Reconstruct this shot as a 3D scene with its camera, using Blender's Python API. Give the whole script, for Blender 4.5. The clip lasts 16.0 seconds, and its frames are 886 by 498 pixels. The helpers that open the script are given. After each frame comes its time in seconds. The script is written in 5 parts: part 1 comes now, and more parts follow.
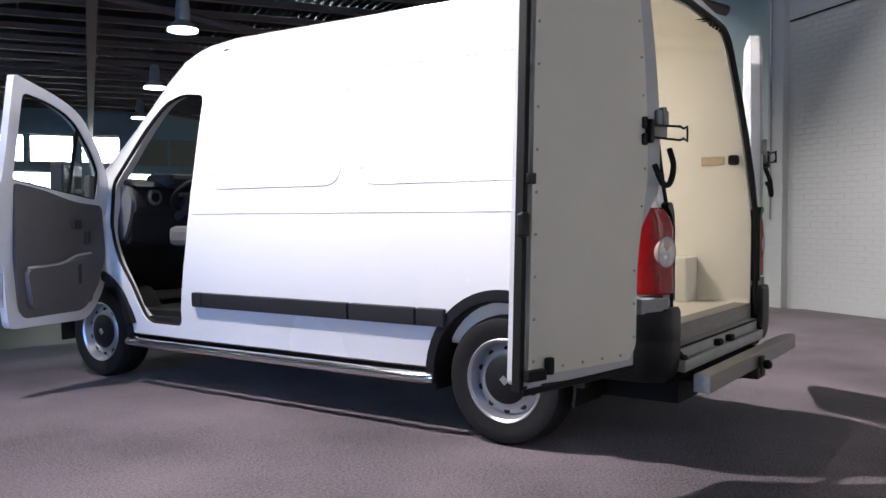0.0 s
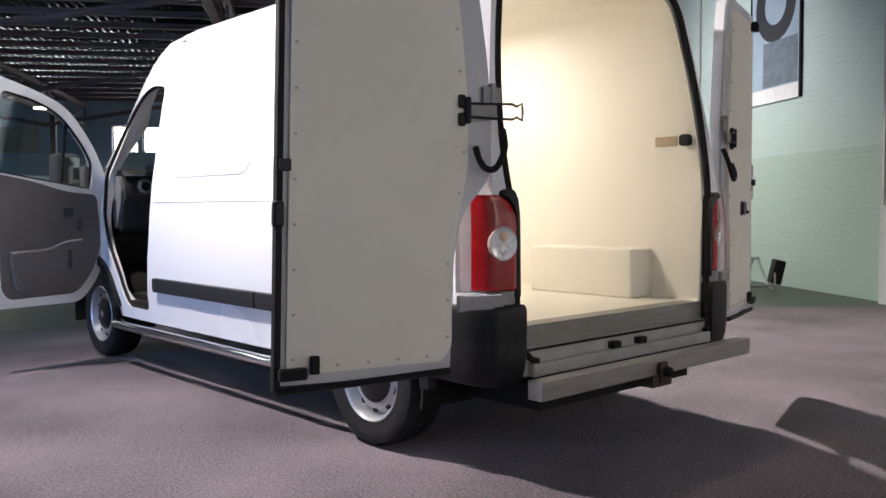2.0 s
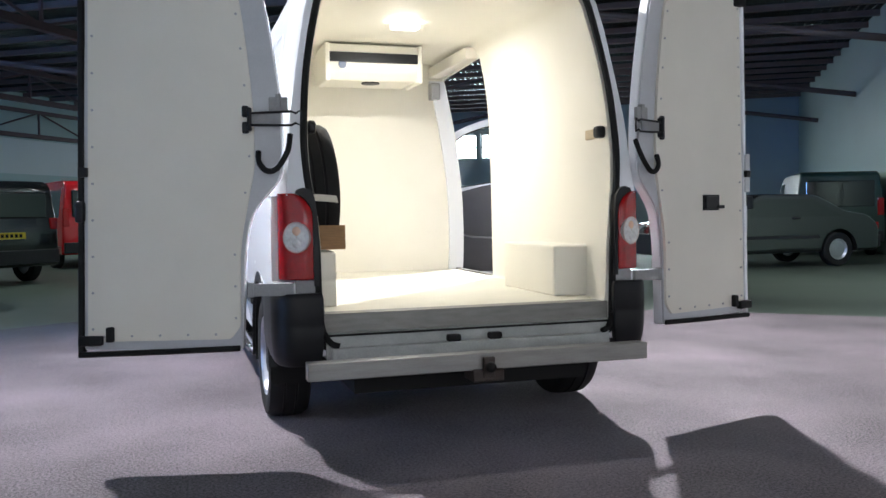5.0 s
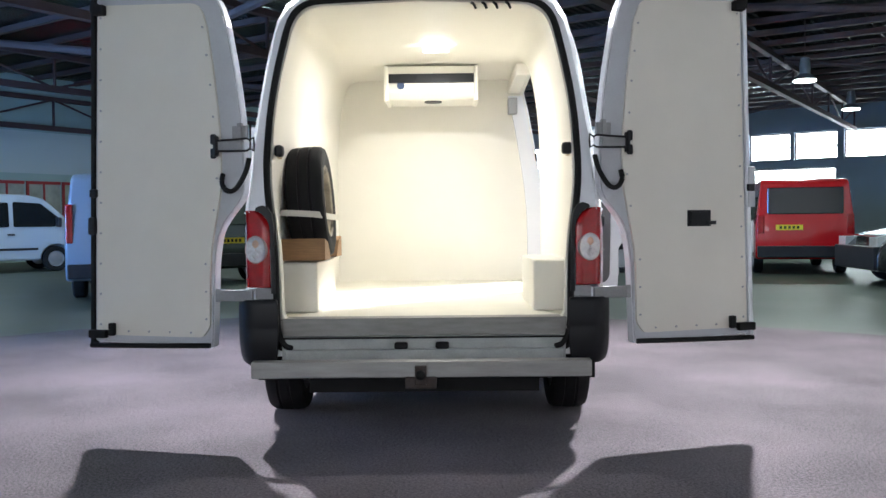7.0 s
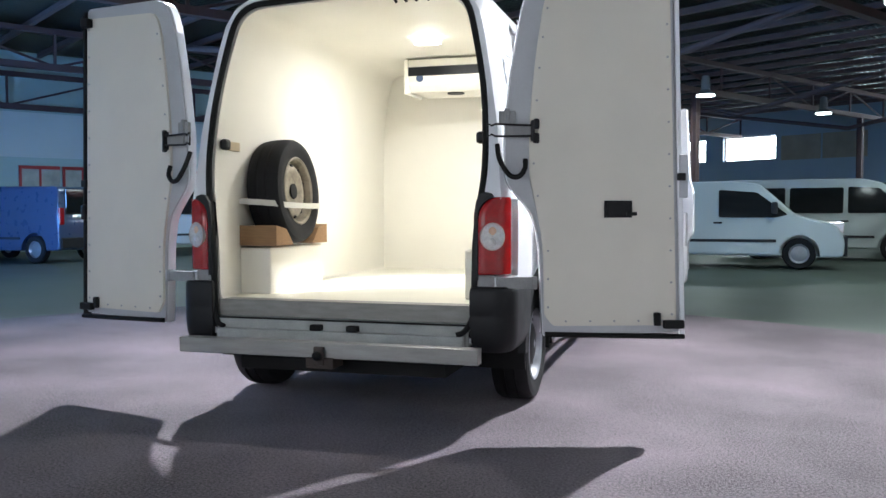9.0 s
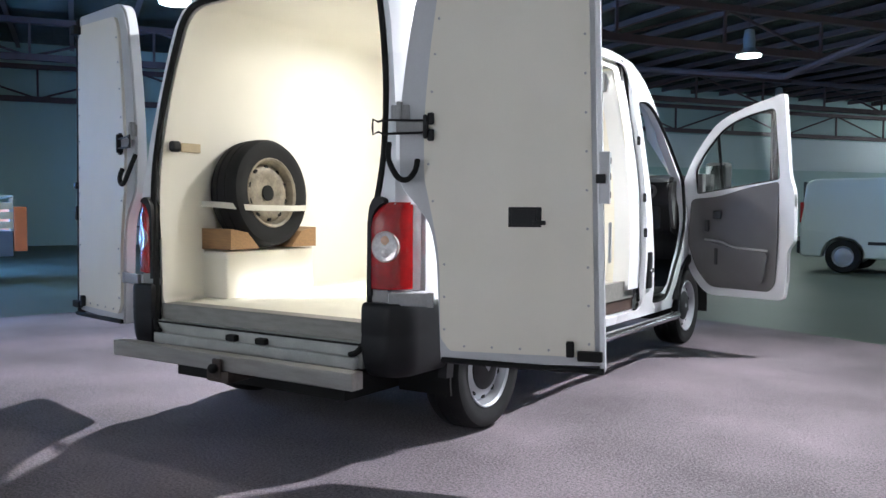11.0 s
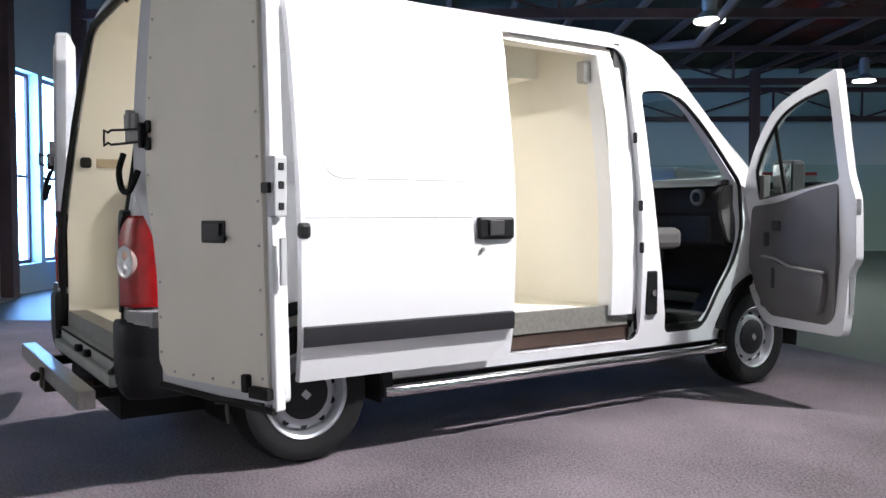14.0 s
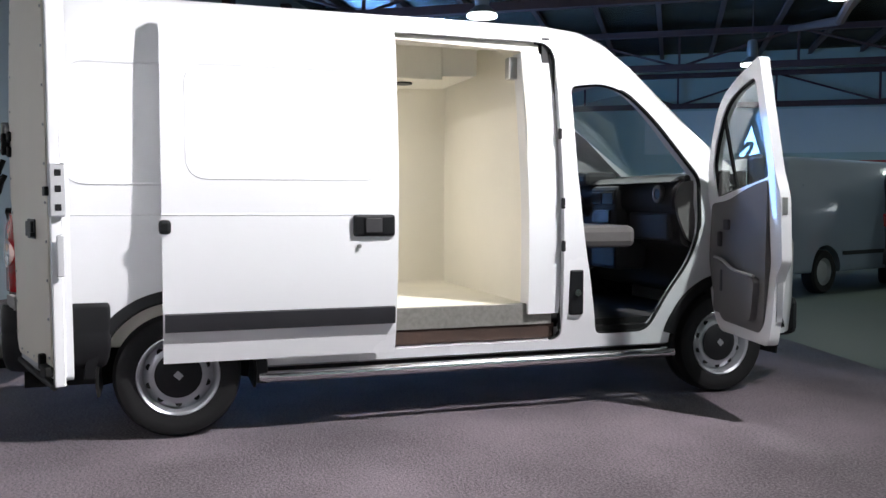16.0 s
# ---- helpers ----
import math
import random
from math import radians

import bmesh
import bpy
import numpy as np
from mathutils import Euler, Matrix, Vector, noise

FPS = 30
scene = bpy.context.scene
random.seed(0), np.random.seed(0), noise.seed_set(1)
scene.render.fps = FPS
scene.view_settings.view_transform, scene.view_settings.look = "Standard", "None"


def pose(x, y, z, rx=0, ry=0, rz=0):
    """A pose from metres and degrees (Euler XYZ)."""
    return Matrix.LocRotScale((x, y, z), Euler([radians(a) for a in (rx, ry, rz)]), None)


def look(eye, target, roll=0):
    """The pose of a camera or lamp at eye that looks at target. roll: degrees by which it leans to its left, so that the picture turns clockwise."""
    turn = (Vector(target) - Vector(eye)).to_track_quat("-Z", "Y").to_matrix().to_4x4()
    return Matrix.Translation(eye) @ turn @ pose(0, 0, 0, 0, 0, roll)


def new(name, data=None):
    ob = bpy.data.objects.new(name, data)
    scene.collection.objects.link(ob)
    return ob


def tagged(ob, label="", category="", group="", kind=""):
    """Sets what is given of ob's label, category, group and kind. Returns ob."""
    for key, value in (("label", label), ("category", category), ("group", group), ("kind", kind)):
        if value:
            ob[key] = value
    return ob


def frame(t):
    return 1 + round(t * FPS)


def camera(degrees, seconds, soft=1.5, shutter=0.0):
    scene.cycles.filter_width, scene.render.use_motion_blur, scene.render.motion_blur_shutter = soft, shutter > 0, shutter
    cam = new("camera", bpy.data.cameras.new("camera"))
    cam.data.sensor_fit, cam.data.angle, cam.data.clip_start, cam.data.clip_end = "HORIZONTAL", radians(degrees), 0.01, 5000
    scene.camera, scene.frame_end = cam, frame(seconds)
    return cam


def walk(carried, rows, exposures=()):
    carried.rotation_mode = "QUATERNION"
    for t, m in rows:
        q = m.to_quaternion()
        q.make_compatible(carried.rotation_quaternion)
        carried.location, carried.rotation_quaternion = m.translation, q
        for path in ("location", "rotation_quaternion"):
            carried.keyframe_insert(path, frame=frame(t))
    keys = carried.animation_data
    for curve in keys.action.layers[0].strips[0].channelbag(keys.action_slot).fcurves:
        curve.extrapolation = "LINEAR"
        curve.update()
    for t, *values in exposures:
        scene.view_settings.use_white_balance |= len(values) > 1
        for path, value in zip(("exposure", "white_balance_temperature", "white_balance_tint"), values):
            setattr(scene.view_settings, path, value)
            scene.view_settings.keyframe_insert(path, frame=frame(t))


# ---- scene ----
cam = camera(54.5, 16.0)
PATH = [
    (0, (-4.856, -1.4, 1.186), (-3.204, -0.274, 1.12), -0.1),
    (0.5, (-4.555, -1.705, 1.188), (-2.973, -0.484, 1.115), -0.2),
    (1, (-4.255, -1.991, 1.187), (-2.742, -0.685, 1.11), -0.1),
    (1.5, (-3.924, -2.258, 1.189), (-2.488, -0.869, 1.105), -0.0),
    (2, (-3.579, -2.517, 1.193), (-2.226, -1.047, 1.096), -0.2),
    (2.5, (-3.247, -2.777, 1.194), (-1.984, -1.23, 1.086), -0.1),
    (3, (-2.923, -3.063, 1.198), (-1.758, -1.442, 1.076), -0.2),
    (3.5, (-2.548, -3.355, 1.183), (-1.512, -1.649, 1.061), -0.7),
    (6, (-0.684, -4.421, 1.143), (-0.402, -2.442, 1.071), -0.5),
    (6.5, (-0.273, -4.534, 1.167), (-0.147, -2.54, 1.096), -0.6),
    (7, (0.15, -4.563, 1.181), (0.132, -2.564, 1.115), -0.6),
    (7.5, (0.579, -4.54, 1.182), (0.422, -2.547, 1.123), -0.5),
    (8, (1.038, -4.593, 1.176), (0.753, -2.614, 1.11), -0.6),
    (8.5, (1.504, -4.587, 1.171), (1.082, -2.634, 1.093), -0.5),
    (9, (1.931, -4.415, 1.164), (1.364, -2.499, 1.079), -0.1),
    (11.3, (3.532, -2.996, 1.234), (2.36, -1.378, 1.134), 0.4),
    (11.5, (3.651, -2.858, 1.236), (2.434, -1.274, 1.136), 0.5),
    (12, (3.911, -2.498, 1.233), (2.587, -1.002, 1.142), 0.2),
    (12.5, (4.132, -2.143, 1.234), (2.714, -0.735, 1.15), 0.1),
    (13, (4.382, -1.734, 1.238), (2.867, -0.43, 1.159), 0.0),
    (13.5, (4.649, -1.302, 1.249), (3.048, -0.107, 1.168), 0.0),
    (14, (4.917, -0.905, 1.251), (3.246, 0.191, 1.169), -0.1),
    (14.5, (5.197, -0.527, 1.261), (3.462, 0.464, 1.174), -0.1),
    (15, (5.44, -0.125, 1.278), (3.647, 0.757, 1.182), -0.1),
    (15.5, (5.68, 0.307, 1.298), (3.836, 1.072, 1.192), 0.1),
    (16, (5.894, 0.758, 1.304), (4.0, 1.392, 1.196), 0.1),
]
walk(cam, [(t, look(eye, target, roll)) for t, eye, target, roll in PATH],
     [(0, 0.0, 6900, 14), (1.0, 0.06, 7100, 14), (2.0, 0.2, 7200, 14), (3.5, 0.4, 6750, 10), (6.0, 0.6, 6300, 8), (7.5, 0.62, 6300, 8), (9.0, 0.6, 6200, 7),
      (11.5, 0.55, 6300, 8), (12.5, 0.5, 6400, 9), (13.5, 0.38, 6500, 10), (14.5, 0.12, 6700, 10), (16.0, -0.13, 6600, 10)])

# ---- world and light ----
world = bpy.data.worlds.new("world")
scene.world = world
world.use_nodes = True
wn = world.node_tree
sky = wn.nodes.new("ShaderNodeTexSky")
sky.sky_type, sky.sun_disc = "NISHITA", False
sky.sun_elevation, sky.sun_rotation = radians(28), radians(200)
wn.links.new(sky.outputs[0], wn.nodes["Background"].inputs[0])
wn.nodes["Background"].inputs[1].default_value = 0.12

HALL = pose(0, 0, 0, 0, 0, -33.4)          # the hall stands askew to the van: local x east, y north


def lamp(name, place, watts, size, colour=(1, 1, 1), aim=None, kind="AREA", spread=180):
    data = bpy.data.lights.new(name, kind)
    data.energy, data.color = watts, colour
    if kind == "AREA":
        data.shape, data.size, data.spread = "DISK", size, radians(spread)
    else:
        data.shadow_soft_size = size
    ob = new(name, data)
    ob.matrix_world = look(place, aim or (place[0], place[1] + 0.001, place[2] - 1))
    return ob


COOL = (0.98, 0.965, 1.0)
# high-bay lamps, two over the stand tilted towards the van: (x, y, z, watts, aim)
# the third is a made-up lamp, out of view, that brightens the east wall
KEY_AND_FILL_LAMPS = [(-3.0, 3.95, 5.3, 240, (-0.9, 1.0, 1.5)), (3.45, 4.9, 5.3, 310, (1.7, 0.2, 0.6)), (6.2, 6.2, 5.3, 120, (9.4, 5.4, 1.8))]
for kx, ky, kz, kw, aim in KEY_AND_FILL_LAMPS:
    lamp("high_bay_light", (kx, ky, kz - 0.16), kw, 0.16, COOL, aim, spread=110)


def hall(v, u, z=0.0):
    """A place in the hall, from metres east and north along its walls."""
    return tuple(HALL @ Vector((v, u, z)))


# lamps further off, in rows along the hall
FAR_LAMPS = [hall(v, u, 4.5) for v, us in ((-1.75, (11.7, 18.6, 25.4)), (-10.0, (0.7, 6.4, 12.5, 19.0, 26.0)), (-16.6, (5.6, 12.2, 19.8))) for u in us]
for k, p in enumerate(FAR_LAMPS):
    lamp("high_bay_light", (p[0], p[1], p[2] - 0.16), 95 if k < 3 else 58, 0.34, (0.86, 1.0, 0.97))
cargo_light = lamp("cargo_light", (0.06, 1.52, 2.362), 19, 0.17, (1.0, 0.965, 0.95))
cargo_light.data.shape, cargo_light.data.size_y = "RECTANGLE", 0.08

# ---- materials ----


def nodes(name):
    m = bpy.data.materials.new(name)
    m.use_nodes = True
    return m, m.node_tree.nodes, m.node_tree.links, m.node_tree.nodes["Principled BSDF"]


def mat(name, col, rough=0.5, metal=0.0, var=0.12, scale=6.0, fine=120.0, bump=0.05, dist=0.002, coat=0.0, second=None, spec=0.5, stretch=None):
    """A surface with stains at one scale and grain at another."""
    m, n, l, b = nodes(name)
    tc = n.new("ShaderNodeTexCoord")
    src = tc.outputs["Object"]
    if stretch:
        mp = n.new("ShaderNodeMapping")
        mp.inputs["Scale"].default_value = stretch
        l.new(src, mp.inputs[0])
        src = mp.outputs[0]
    big, small = n.new("ShaderNodeTexNoise"), n.new("ShaderNodeTexNoise")
    for tex, sc, det in ((big, scale, 5), (small, fine, 3)):
        tex.inputs["Scale"].default_value, tex.inputs["Detail"].default_value = sc, det
        l.new(src, tex.inputs["Vector"])
    mix = n.new("ShaderNodeMix")
    mix.data_type = "RGBA"
    dark = second or tuple(c * (1 - var) for c in col)
    light = tuple(min(1, c * (1 + var * 0.6)) for c in col)
    mix.inputs["A"].default_value, mix.inputs["B"].default_value = (*dark, 1), (*light, 1)
    add = n.new("ShaderNodeMath")
    add.operation = "MULTIPLY_ADD"
    l.new(small.outputs[0], add.inputs[0])
    add.inputs[1].default_value = 0.45
    ramp = n.new("ShaderNodeMapRange")
    ramp.inputs[1].default_value, ramp.inputs[2].default_value = 0.35, 0.95
    sc2 = n.new("ShaderNodeMath")
    sc2.operation = "MULTIPLY"
    sc2.inputs[1].default_value = 0.85
    l.new(big.outputs[0], sc2.inputs[0])
    l.new(sc2.outputs[0], add.inputs[2])
    l.new(add.outputs[0], ramp.inputs[0])
    l.new(ramp.outputs[0], mix.inputs["Factor"])
    l.new(mix.outputs["Result"], b.inputs["Base Color"])
    rr = n.new("ShaderNodeMapRange")
    rr.inputs[3].default_value, rr.inputs[4].default_value = max(0.02, rough * 0.85), min(1, rough * 1.18)
    l.new(big.outputs[0], rr.inputs[0])
    l.new(rr.outputs[0], b.inputs["Roughness"])
    b.inputs["Metallic"].default_value = metal
    b.inputs["Coat Weight"].default_value = coat
    b.inputs["Coat Roughness"].default_value = 0.05
    b.inputs["Specular IOR Level"].default_value = spec
    if bump:
        bp = n.new("ShaderNodeBump")
        bp.inputs["Strength"].default_value, bp.inputs["Distance"].default_value = bump, dist
        l.new(small.outputs[0], bp.inputs["Height"])
        l.new(bp.outputs[0], b.inputs["Normal"])
    return m


def glass(name, tint=(0.9, 0.95, 0.93), rough=0.0):
    m, n, l, b = nodes(name)
    n.remove(b)
    tr, gl, mx, lw = n.new("ShaderNodeBsdfTransparent"), n.new("ShaderNodeBsdfGlossy"), n.new("ShaderNodeMixShader"), n.new("ShaderNodeLayerWeight")
    tr.inputs[0].default_value = (*tint, 1)
    gl.inputs["Roughness"].default_value = rough
    lw.inputs[0].default_value = 0.5
    pw, ad = n.new("ShaderNodeMath"), n.new("ShaderNodeMath")
    pw.operation, ad.operation = "POWER", "MULTIPLY_ADD"
    pw.inputs[1].default_value, ad.inputs[1].default_value, ad.inputs[2].default_value = 4.0, 0.7, 0.045
    l.new(lw.outputs["Facing"], pw.inputs[0])
    l.new(pw.outputs[0], ad.inputs[0])
    l.new(ad.outputs[0], mx.inputs[0])
    l.new(tr.outputs[0], mx.inputs[1])
    l.new(gl.outputs[0], mx.inputs[2])
    l.new(mx.outputs[0], n["Material Output"].inputs[0])
    return m


def glow(name, col, power):
    m, n, l, b = nodes(name)
    b.inputs["Base Color"].default_value = (*col, 1)
    b.inputs["Emission Color"].default_value = (*col, 1)
    b.inputs["Emission Strength"].default_value = power
    return m


WHITE = mat("white_van_paint", (0.80, 0.81, 0.83), 0.26, var=0.008, scale=1.2, bump=0.004, coat=0.5)
FRAME = mat("grey_white_frame_paint", (0.50, 0.51, 0.53), 0.42, var=0.1, scale=5)
CREAM = mat("cream_liner", (0.80, 0.77, 0.685), 0.45, var=0.05, scale=2.0, bump=0.06, fine=220)
PANEL = mat("cream_door_panel", (0.74, 0.70, 0.61), 0.5, var=0.07, scale=3.0, bump=0.08, fine=260)
CFLOOR = mat("cargo_floor_resin", (0.78, 0.75, 0.64), 0.5, var=0.1, scale=4, bump=0.2)
BLACK = mat("black_bumper_plastic", (0.009, 0.0095, 0.011), 0.45, var=0.3, scale=9, bump=0.15, fine=300)
STRIP = mat("charcoal_strip_plastic", (0.022, 0.022, 0.026), 0.5, var=0.2, bump=0.1, fine=300)
RUBBER = mat("black_rubber", (0.008, 0.008, 0.008), 0.7, var=0.3)
TYRE = mat("tyre_rubber", (0.010, 0.010, 0.011), 0.75, var=0.3, scale=14, bump=0.25)
RIM = mat("silver_steel_rim", (0.42, 0.43, 0.46), 0.34, metal=0.75, var=0.12, scale=12)
CHROME = mat("polished_tube", (0.78, 0.78, 0.79), 0.16, metal=1.0, var=0.05)
ALU = mat("brushed_aluminium", (0.36, 0.35, 0.33), 0.36, metal=0.7, var=0.25, scale=5, stretch=(1, 8, 8))
STEEL = mat("galvanised_fitting", (0.42, 0.42, 0.42), 0.4, metal=0.8, var=0.2)
GREYSTEEL = mat("dull_zinc_plate", (0.30, 0.30, 0.30), 0.6, var=0.25, scale=14)
RED = mat("red_lamp_lens", (0.36, 0.004, 0.006), 0.2, var=0.35, scale=22, coat=0.08)
CLEAR = mat("clear_lamp_lens", (0.62, 0.58, 0.57), 0.16, metal=0.35, var=0.25, scale=60, coat=0.8)
GREY = mat("grey_trim_plastic", (0.135, 0.13, 0.13), 0.6, var=0.12, bump=0.15, fine=350)
DGREY = mat("dark_trim_plastic", (0.05, 0.05, 0.053), 0.6, var=0.2, bump=0.15, fine=300)
CLOTH = mat("grey_seat_cloth", (0.11, 0.105, 0.105), 0.9, var=0.25, fine=500, bump=0.4)
DASHGREY = mat("dashboard_plastic", (0.034, 0.033, 0.034), 0.8, var=0.12, bump=0.15, fine=350)
for m in (BLACK, STRIP, RUBBER, TYRE, DGREY, GREY, DASHGREY):
    m.node_tree.nodes["Principled BSDF"].inputs["Specular IOR Level"].default_value = 0.28
GLASS = glass("clear_window_glass")
DARKGLASS = mat("dark_car_glass", (0.012, 0.015, 0.017), 0.06, var=0.2, coat=0.5)
WOOD = mat("brown_wood_block", (0.30, 0.17, 0.075), 0.7, var=0.35, scale=9, bump=0.3, stretch=(1, 9, 9))
PALEWOOD = mat("pale_timber", (0.55, 0.45, 0.30), 0.7, var=0.3, scale=8, bump=0.2)
DIRTYRIM = mat("dirty_steel_rim", (0.30, 0.26, 0.20), 0.6, metal=0.15, var=0.5, scale=16, second=(0.10, 0.085, 0.065))
KICK = mat("scuffed_grey_kick_plate", (0.27, 0.26, 0.24), 0.5, metal=0.35, var=0.3, scale=7, stretch=(1, 6, 6))
STRAP = mat("pale_strap_webbing", (0.62, 0.60, 0.53), 0.8, var=0.15, fine=500, bump=0.3)


def carpet_pile(name, dark, light):
    """Needle-felt carpet: speckled pile with faint trodden patches."""
    m, n, l, b = nodes(name)
    tc = n.new("ShaderNodeTexCoord")
    pile, speck, worn = n.new("ShaderNodeTexNoise"), n.new("ShaderNodeTexNoise"), n.new("ShaderNodeTexNoise")
    for tex, sc, det in ((pile, 75, 3), (speck, 210, 1), (worn, 0.9, 6)):
        tex.inputs["Scale"].default_value, tex.inputs["Detail"].default_value = sc, det
        l.new(tc.outputs["Object"], tex.inputs["Vector"])
    total = None
    for tex, k in ((pile, 0.62), (speck, 0.38), (worn, 0.42)):
        mu = n.new("ShaderNodeMath")
        mu.operation = "MULTIPLY_ADD"
        mu.inputs[1].default_value, mu.inputs[2].default_value = k, 0.0
        l.new(tex.outputs[0], mu.inputs[0])
        if total:
            l.new(total, mu.inputs[2])
        total = mu.outputs[0]
    mr, mix, bp = n.new("ShaderNodeMapRange"), n.new("ShaderNodeMix"), n.new("ShaderNodeBump")
    mr.inputs[1].default_value, mr.inputs[2].default_value = 0.56, 0.87
    mix.data_type = "RGBA"
    mix.inputs["A"].default_value, mix.inputs["B"].default_value = (*dark, 1), (*light, 1)
    l.new(total, mr.inputs[0])
    l.new(mr.outputs[0], mix.inputs["Factor"])
    l.new(mix.outputs["Result"], b.inputs["Base Color"])
    b.inputs["Roughness"].default_value, b.inputs["Specular IOR Level"].default_value = 0.85, 0.3
    b.inputs["Sheen Weight"].default_value, b.inputs["Sheen Roughness"].default_value = 0.10, 0.45
    bp.inputs["Strength"].default_value, bp.inputs["Distance"].default_value = 0.9, 0.01
    l.new(total, bp.inputs["Height"])
    l.new(bp.outputs[0], b.inputs["Normal"])
    return m


CARPET = carpet_pile("mauve_brown_carpet", (0.019, 0.0155, 0.018), (0.222, 0.181, 0.206))
CONCRETE = mat("green_grey_painted_concrete", (0.066, 0.085, 0.066), 0.46, second=(0.04, 0.05, 0.042), scale=0.5, fine=40, bump=0.08)


def brickwork(name, col, rough=0.55):
    """Painted block work: faint joints in relief, stains over it."""
    m = mat(name, col, rough, var=0.07, scale=0.6, bump=0.0)
    n, l = m.node_tree.nodes, m.node_tree.links
    tc, mp, br, bp = n.new("ShaderNodeTexCoord"), n.new("ShaderNodeMapping"), n.new("ShaderNodeTexBrick"), n.new("ShaderNodeBump")
    mp.inputs["Rotation"].default_value = (0, radians(90), radians(90))
    l.new(tc.outputs["Object"], mp.inputs[0])
    l.new(mp.outputs[0], br.inputs["Vector"])
    br.inputs["Scale"].default_value, br.inputs["Mortar Size"].default_value = 2.2, 0.012
    br.inputs["Brick Width"].default_value, br.inputs["Row Height"].default_value = 0.48, 0.16
    bp.inputs["Strength"].default_value, bp.inputs["Distance"].default_value, bp.invert = 0.9, 0.012, True
    l.new(br.outputs["Fac"], bp.inputs["Height"])
    l.new(bp.outputs[0], n["Principled BSDF"].inputs["Normal"])
    return m


BRICK = brickwork("pale_turquoise_painted_brick", (0.44, 0.57, 0.55))
WHITEBRICK = brickwork("white_painted_brick", (0.52, 0.54, 0.54))
DADO = brickwork("green_painted_dado", (0.38, 0.51, 0.44))
TURQ = mat("turquoise_painted_wall", (0.42, 0.56, 0.52), 0.6, var=0.1, scale=0.5, bump=0.05)
RINGRED = mat("pale_red_plastic", (0.42, 0.30, 0.28), 0.25, var=0.02)
AMBER = mat("amber_bulb_plastic", (0.55, 0.34, 0.24), 0.2, var=0.02)
BLUEWALL = mat("blue_grey_painted_wall", (0.36, 0.44, 0.50), 0.6, var=0.1, scale=0.5, bump=0.05)
GIRDER = mat("maroon_brown_steel", (0.085, 0.05, 0.05), 0.6, var=0.3, scale=3)
PURLIN = mat("dusty_brown_steel", (0.12, 0.085, 0.08), 0.65, var=0.3, scale=3)
SHEET = mat("galvanised_roof_sheet", (0.48, 0.53, 0.53), 0.24, metal=0.85, var=0.3, scale=0.5)
DAYLIGHT = glow("daylight_pane", (0.86, 0.94, 1.0), 9.0)
BLUEDAY = glow("blue_daylight_pane", (0.20, 0.44, 1.0), 27.0)
# glow of the made-up panes that fill the rear doors with light
FILLGLOW = glow("added_fill_pane", (1.0, 0.96, 0.99), 3.3)
LAMPGLOW = glow("lamp_lens_glow", (0.9, 1.0, 0.98), 9.0)
CARGOGLOW = glow("cargo_lamp_glow", (1.0, 0.97, 0.9), 9.0)
LAMPBODY = mat("lamp_housing", (0.32, 0.34, 0.34), 0.45, metal=0.5)
REDPAINT = mat("red_car_paint", (0.50, 0.012, 0.016), 0.22, var=0.01, bump=0.0, coat=0.7)
BLUEPAINT = mat("silver_blue_car_paint", (0.21, 0.26, 0.33), 0.3, var=0.01, bump=0.0, metal=0.0, coat=0.7)
DBLUE = mat("dark_blue_car_paint", (0.05, 0.08, 0.16), 0.28, var=0.01, bump=0.0, coat=0.7)
CARWHITE = mat("white_car_paint", (0.50, 0.55, 0.55), 0.3, var=0.01, bump=0.0, coat=0.6)
CARSILVER = mat("silver_car_paint", (0.44, 0.49, 0.53), 0.3, metal=0.0, var=0.01, bump=0.0, coat=0.6)
CARBLACK = mat("black_car_paint", (0.010, 0.011, 0.013), 0.18, var=0.01, bump=0.0, coat=0.8)
CARGREEN = mat("dark_green_car_paint", (0.02, 0.045, 0.04), 0.4, var=0.01, bump=0.0, coat=0.2)
YELLOW = mat("yellow_plate", (0.75, 0.55, 0.03), 0.5, var=0.06)
REDFRAME = mat("red_frame_paint", (0.42, 0.03, 0.03), 0.5, var=0.1)
ORANGE = mat("orange_panel", (0.62, 0.16, 0.05), 0.5, var=0.15)

# ---- mesh helpers ----


def finish(bm, name, material, smooth=True, angle=35):
    me = bpy.data.meshes.new(name)
    bmesh.ops.recalc_face_normals(bm, faces=bm.faces)
    if bm.faces.layers.int.get("crisp"):
        angle = 18
    bm.to_mesh(me)
    bm.free()
    me.materials.append(material)
    if smooth:
        me.polygons.foreach_set("use_smooth", [True] * len(me.polygons))
        me.set_sharp_from_angle(angle=radians(angle))
    return me


def part(name, bm, material, parent, label="", m=None):
    ob = new(name, finish(bm, name, material))
    ob.parent = parent
    if m is not None:
        ob.matrix_basis = m
    return tagged(ob, label=label)


def thing(name, label, category, m=None, group="", kind=""):
    ob = new(name)
    ob.empty_display_size = 0.2
    if m is not None:
        ob.matrix_world = m
    return tagged(ob, label, category, group, kind)


def setting(name, bm, material, label, m=None, category=""):
    ob = new(name, finish(bm, name, material))
    if m is not None:
        ob.matrix_world = m
    return tagged(ob, label, category or name.split("_")[0], kind="structure")


def bevel(bm, width, segments=2, faces=None):
    edges = [e for e in bm.edges if len(e.link_faces) == 2 and e.calc_face_angle(0) > 0.5]
    bmesh.ops.bevel(bm, geom=edges, offset=width, segments=segments, affect="EDGES", profile=0.5, clamp_overlap=True)
    return bm


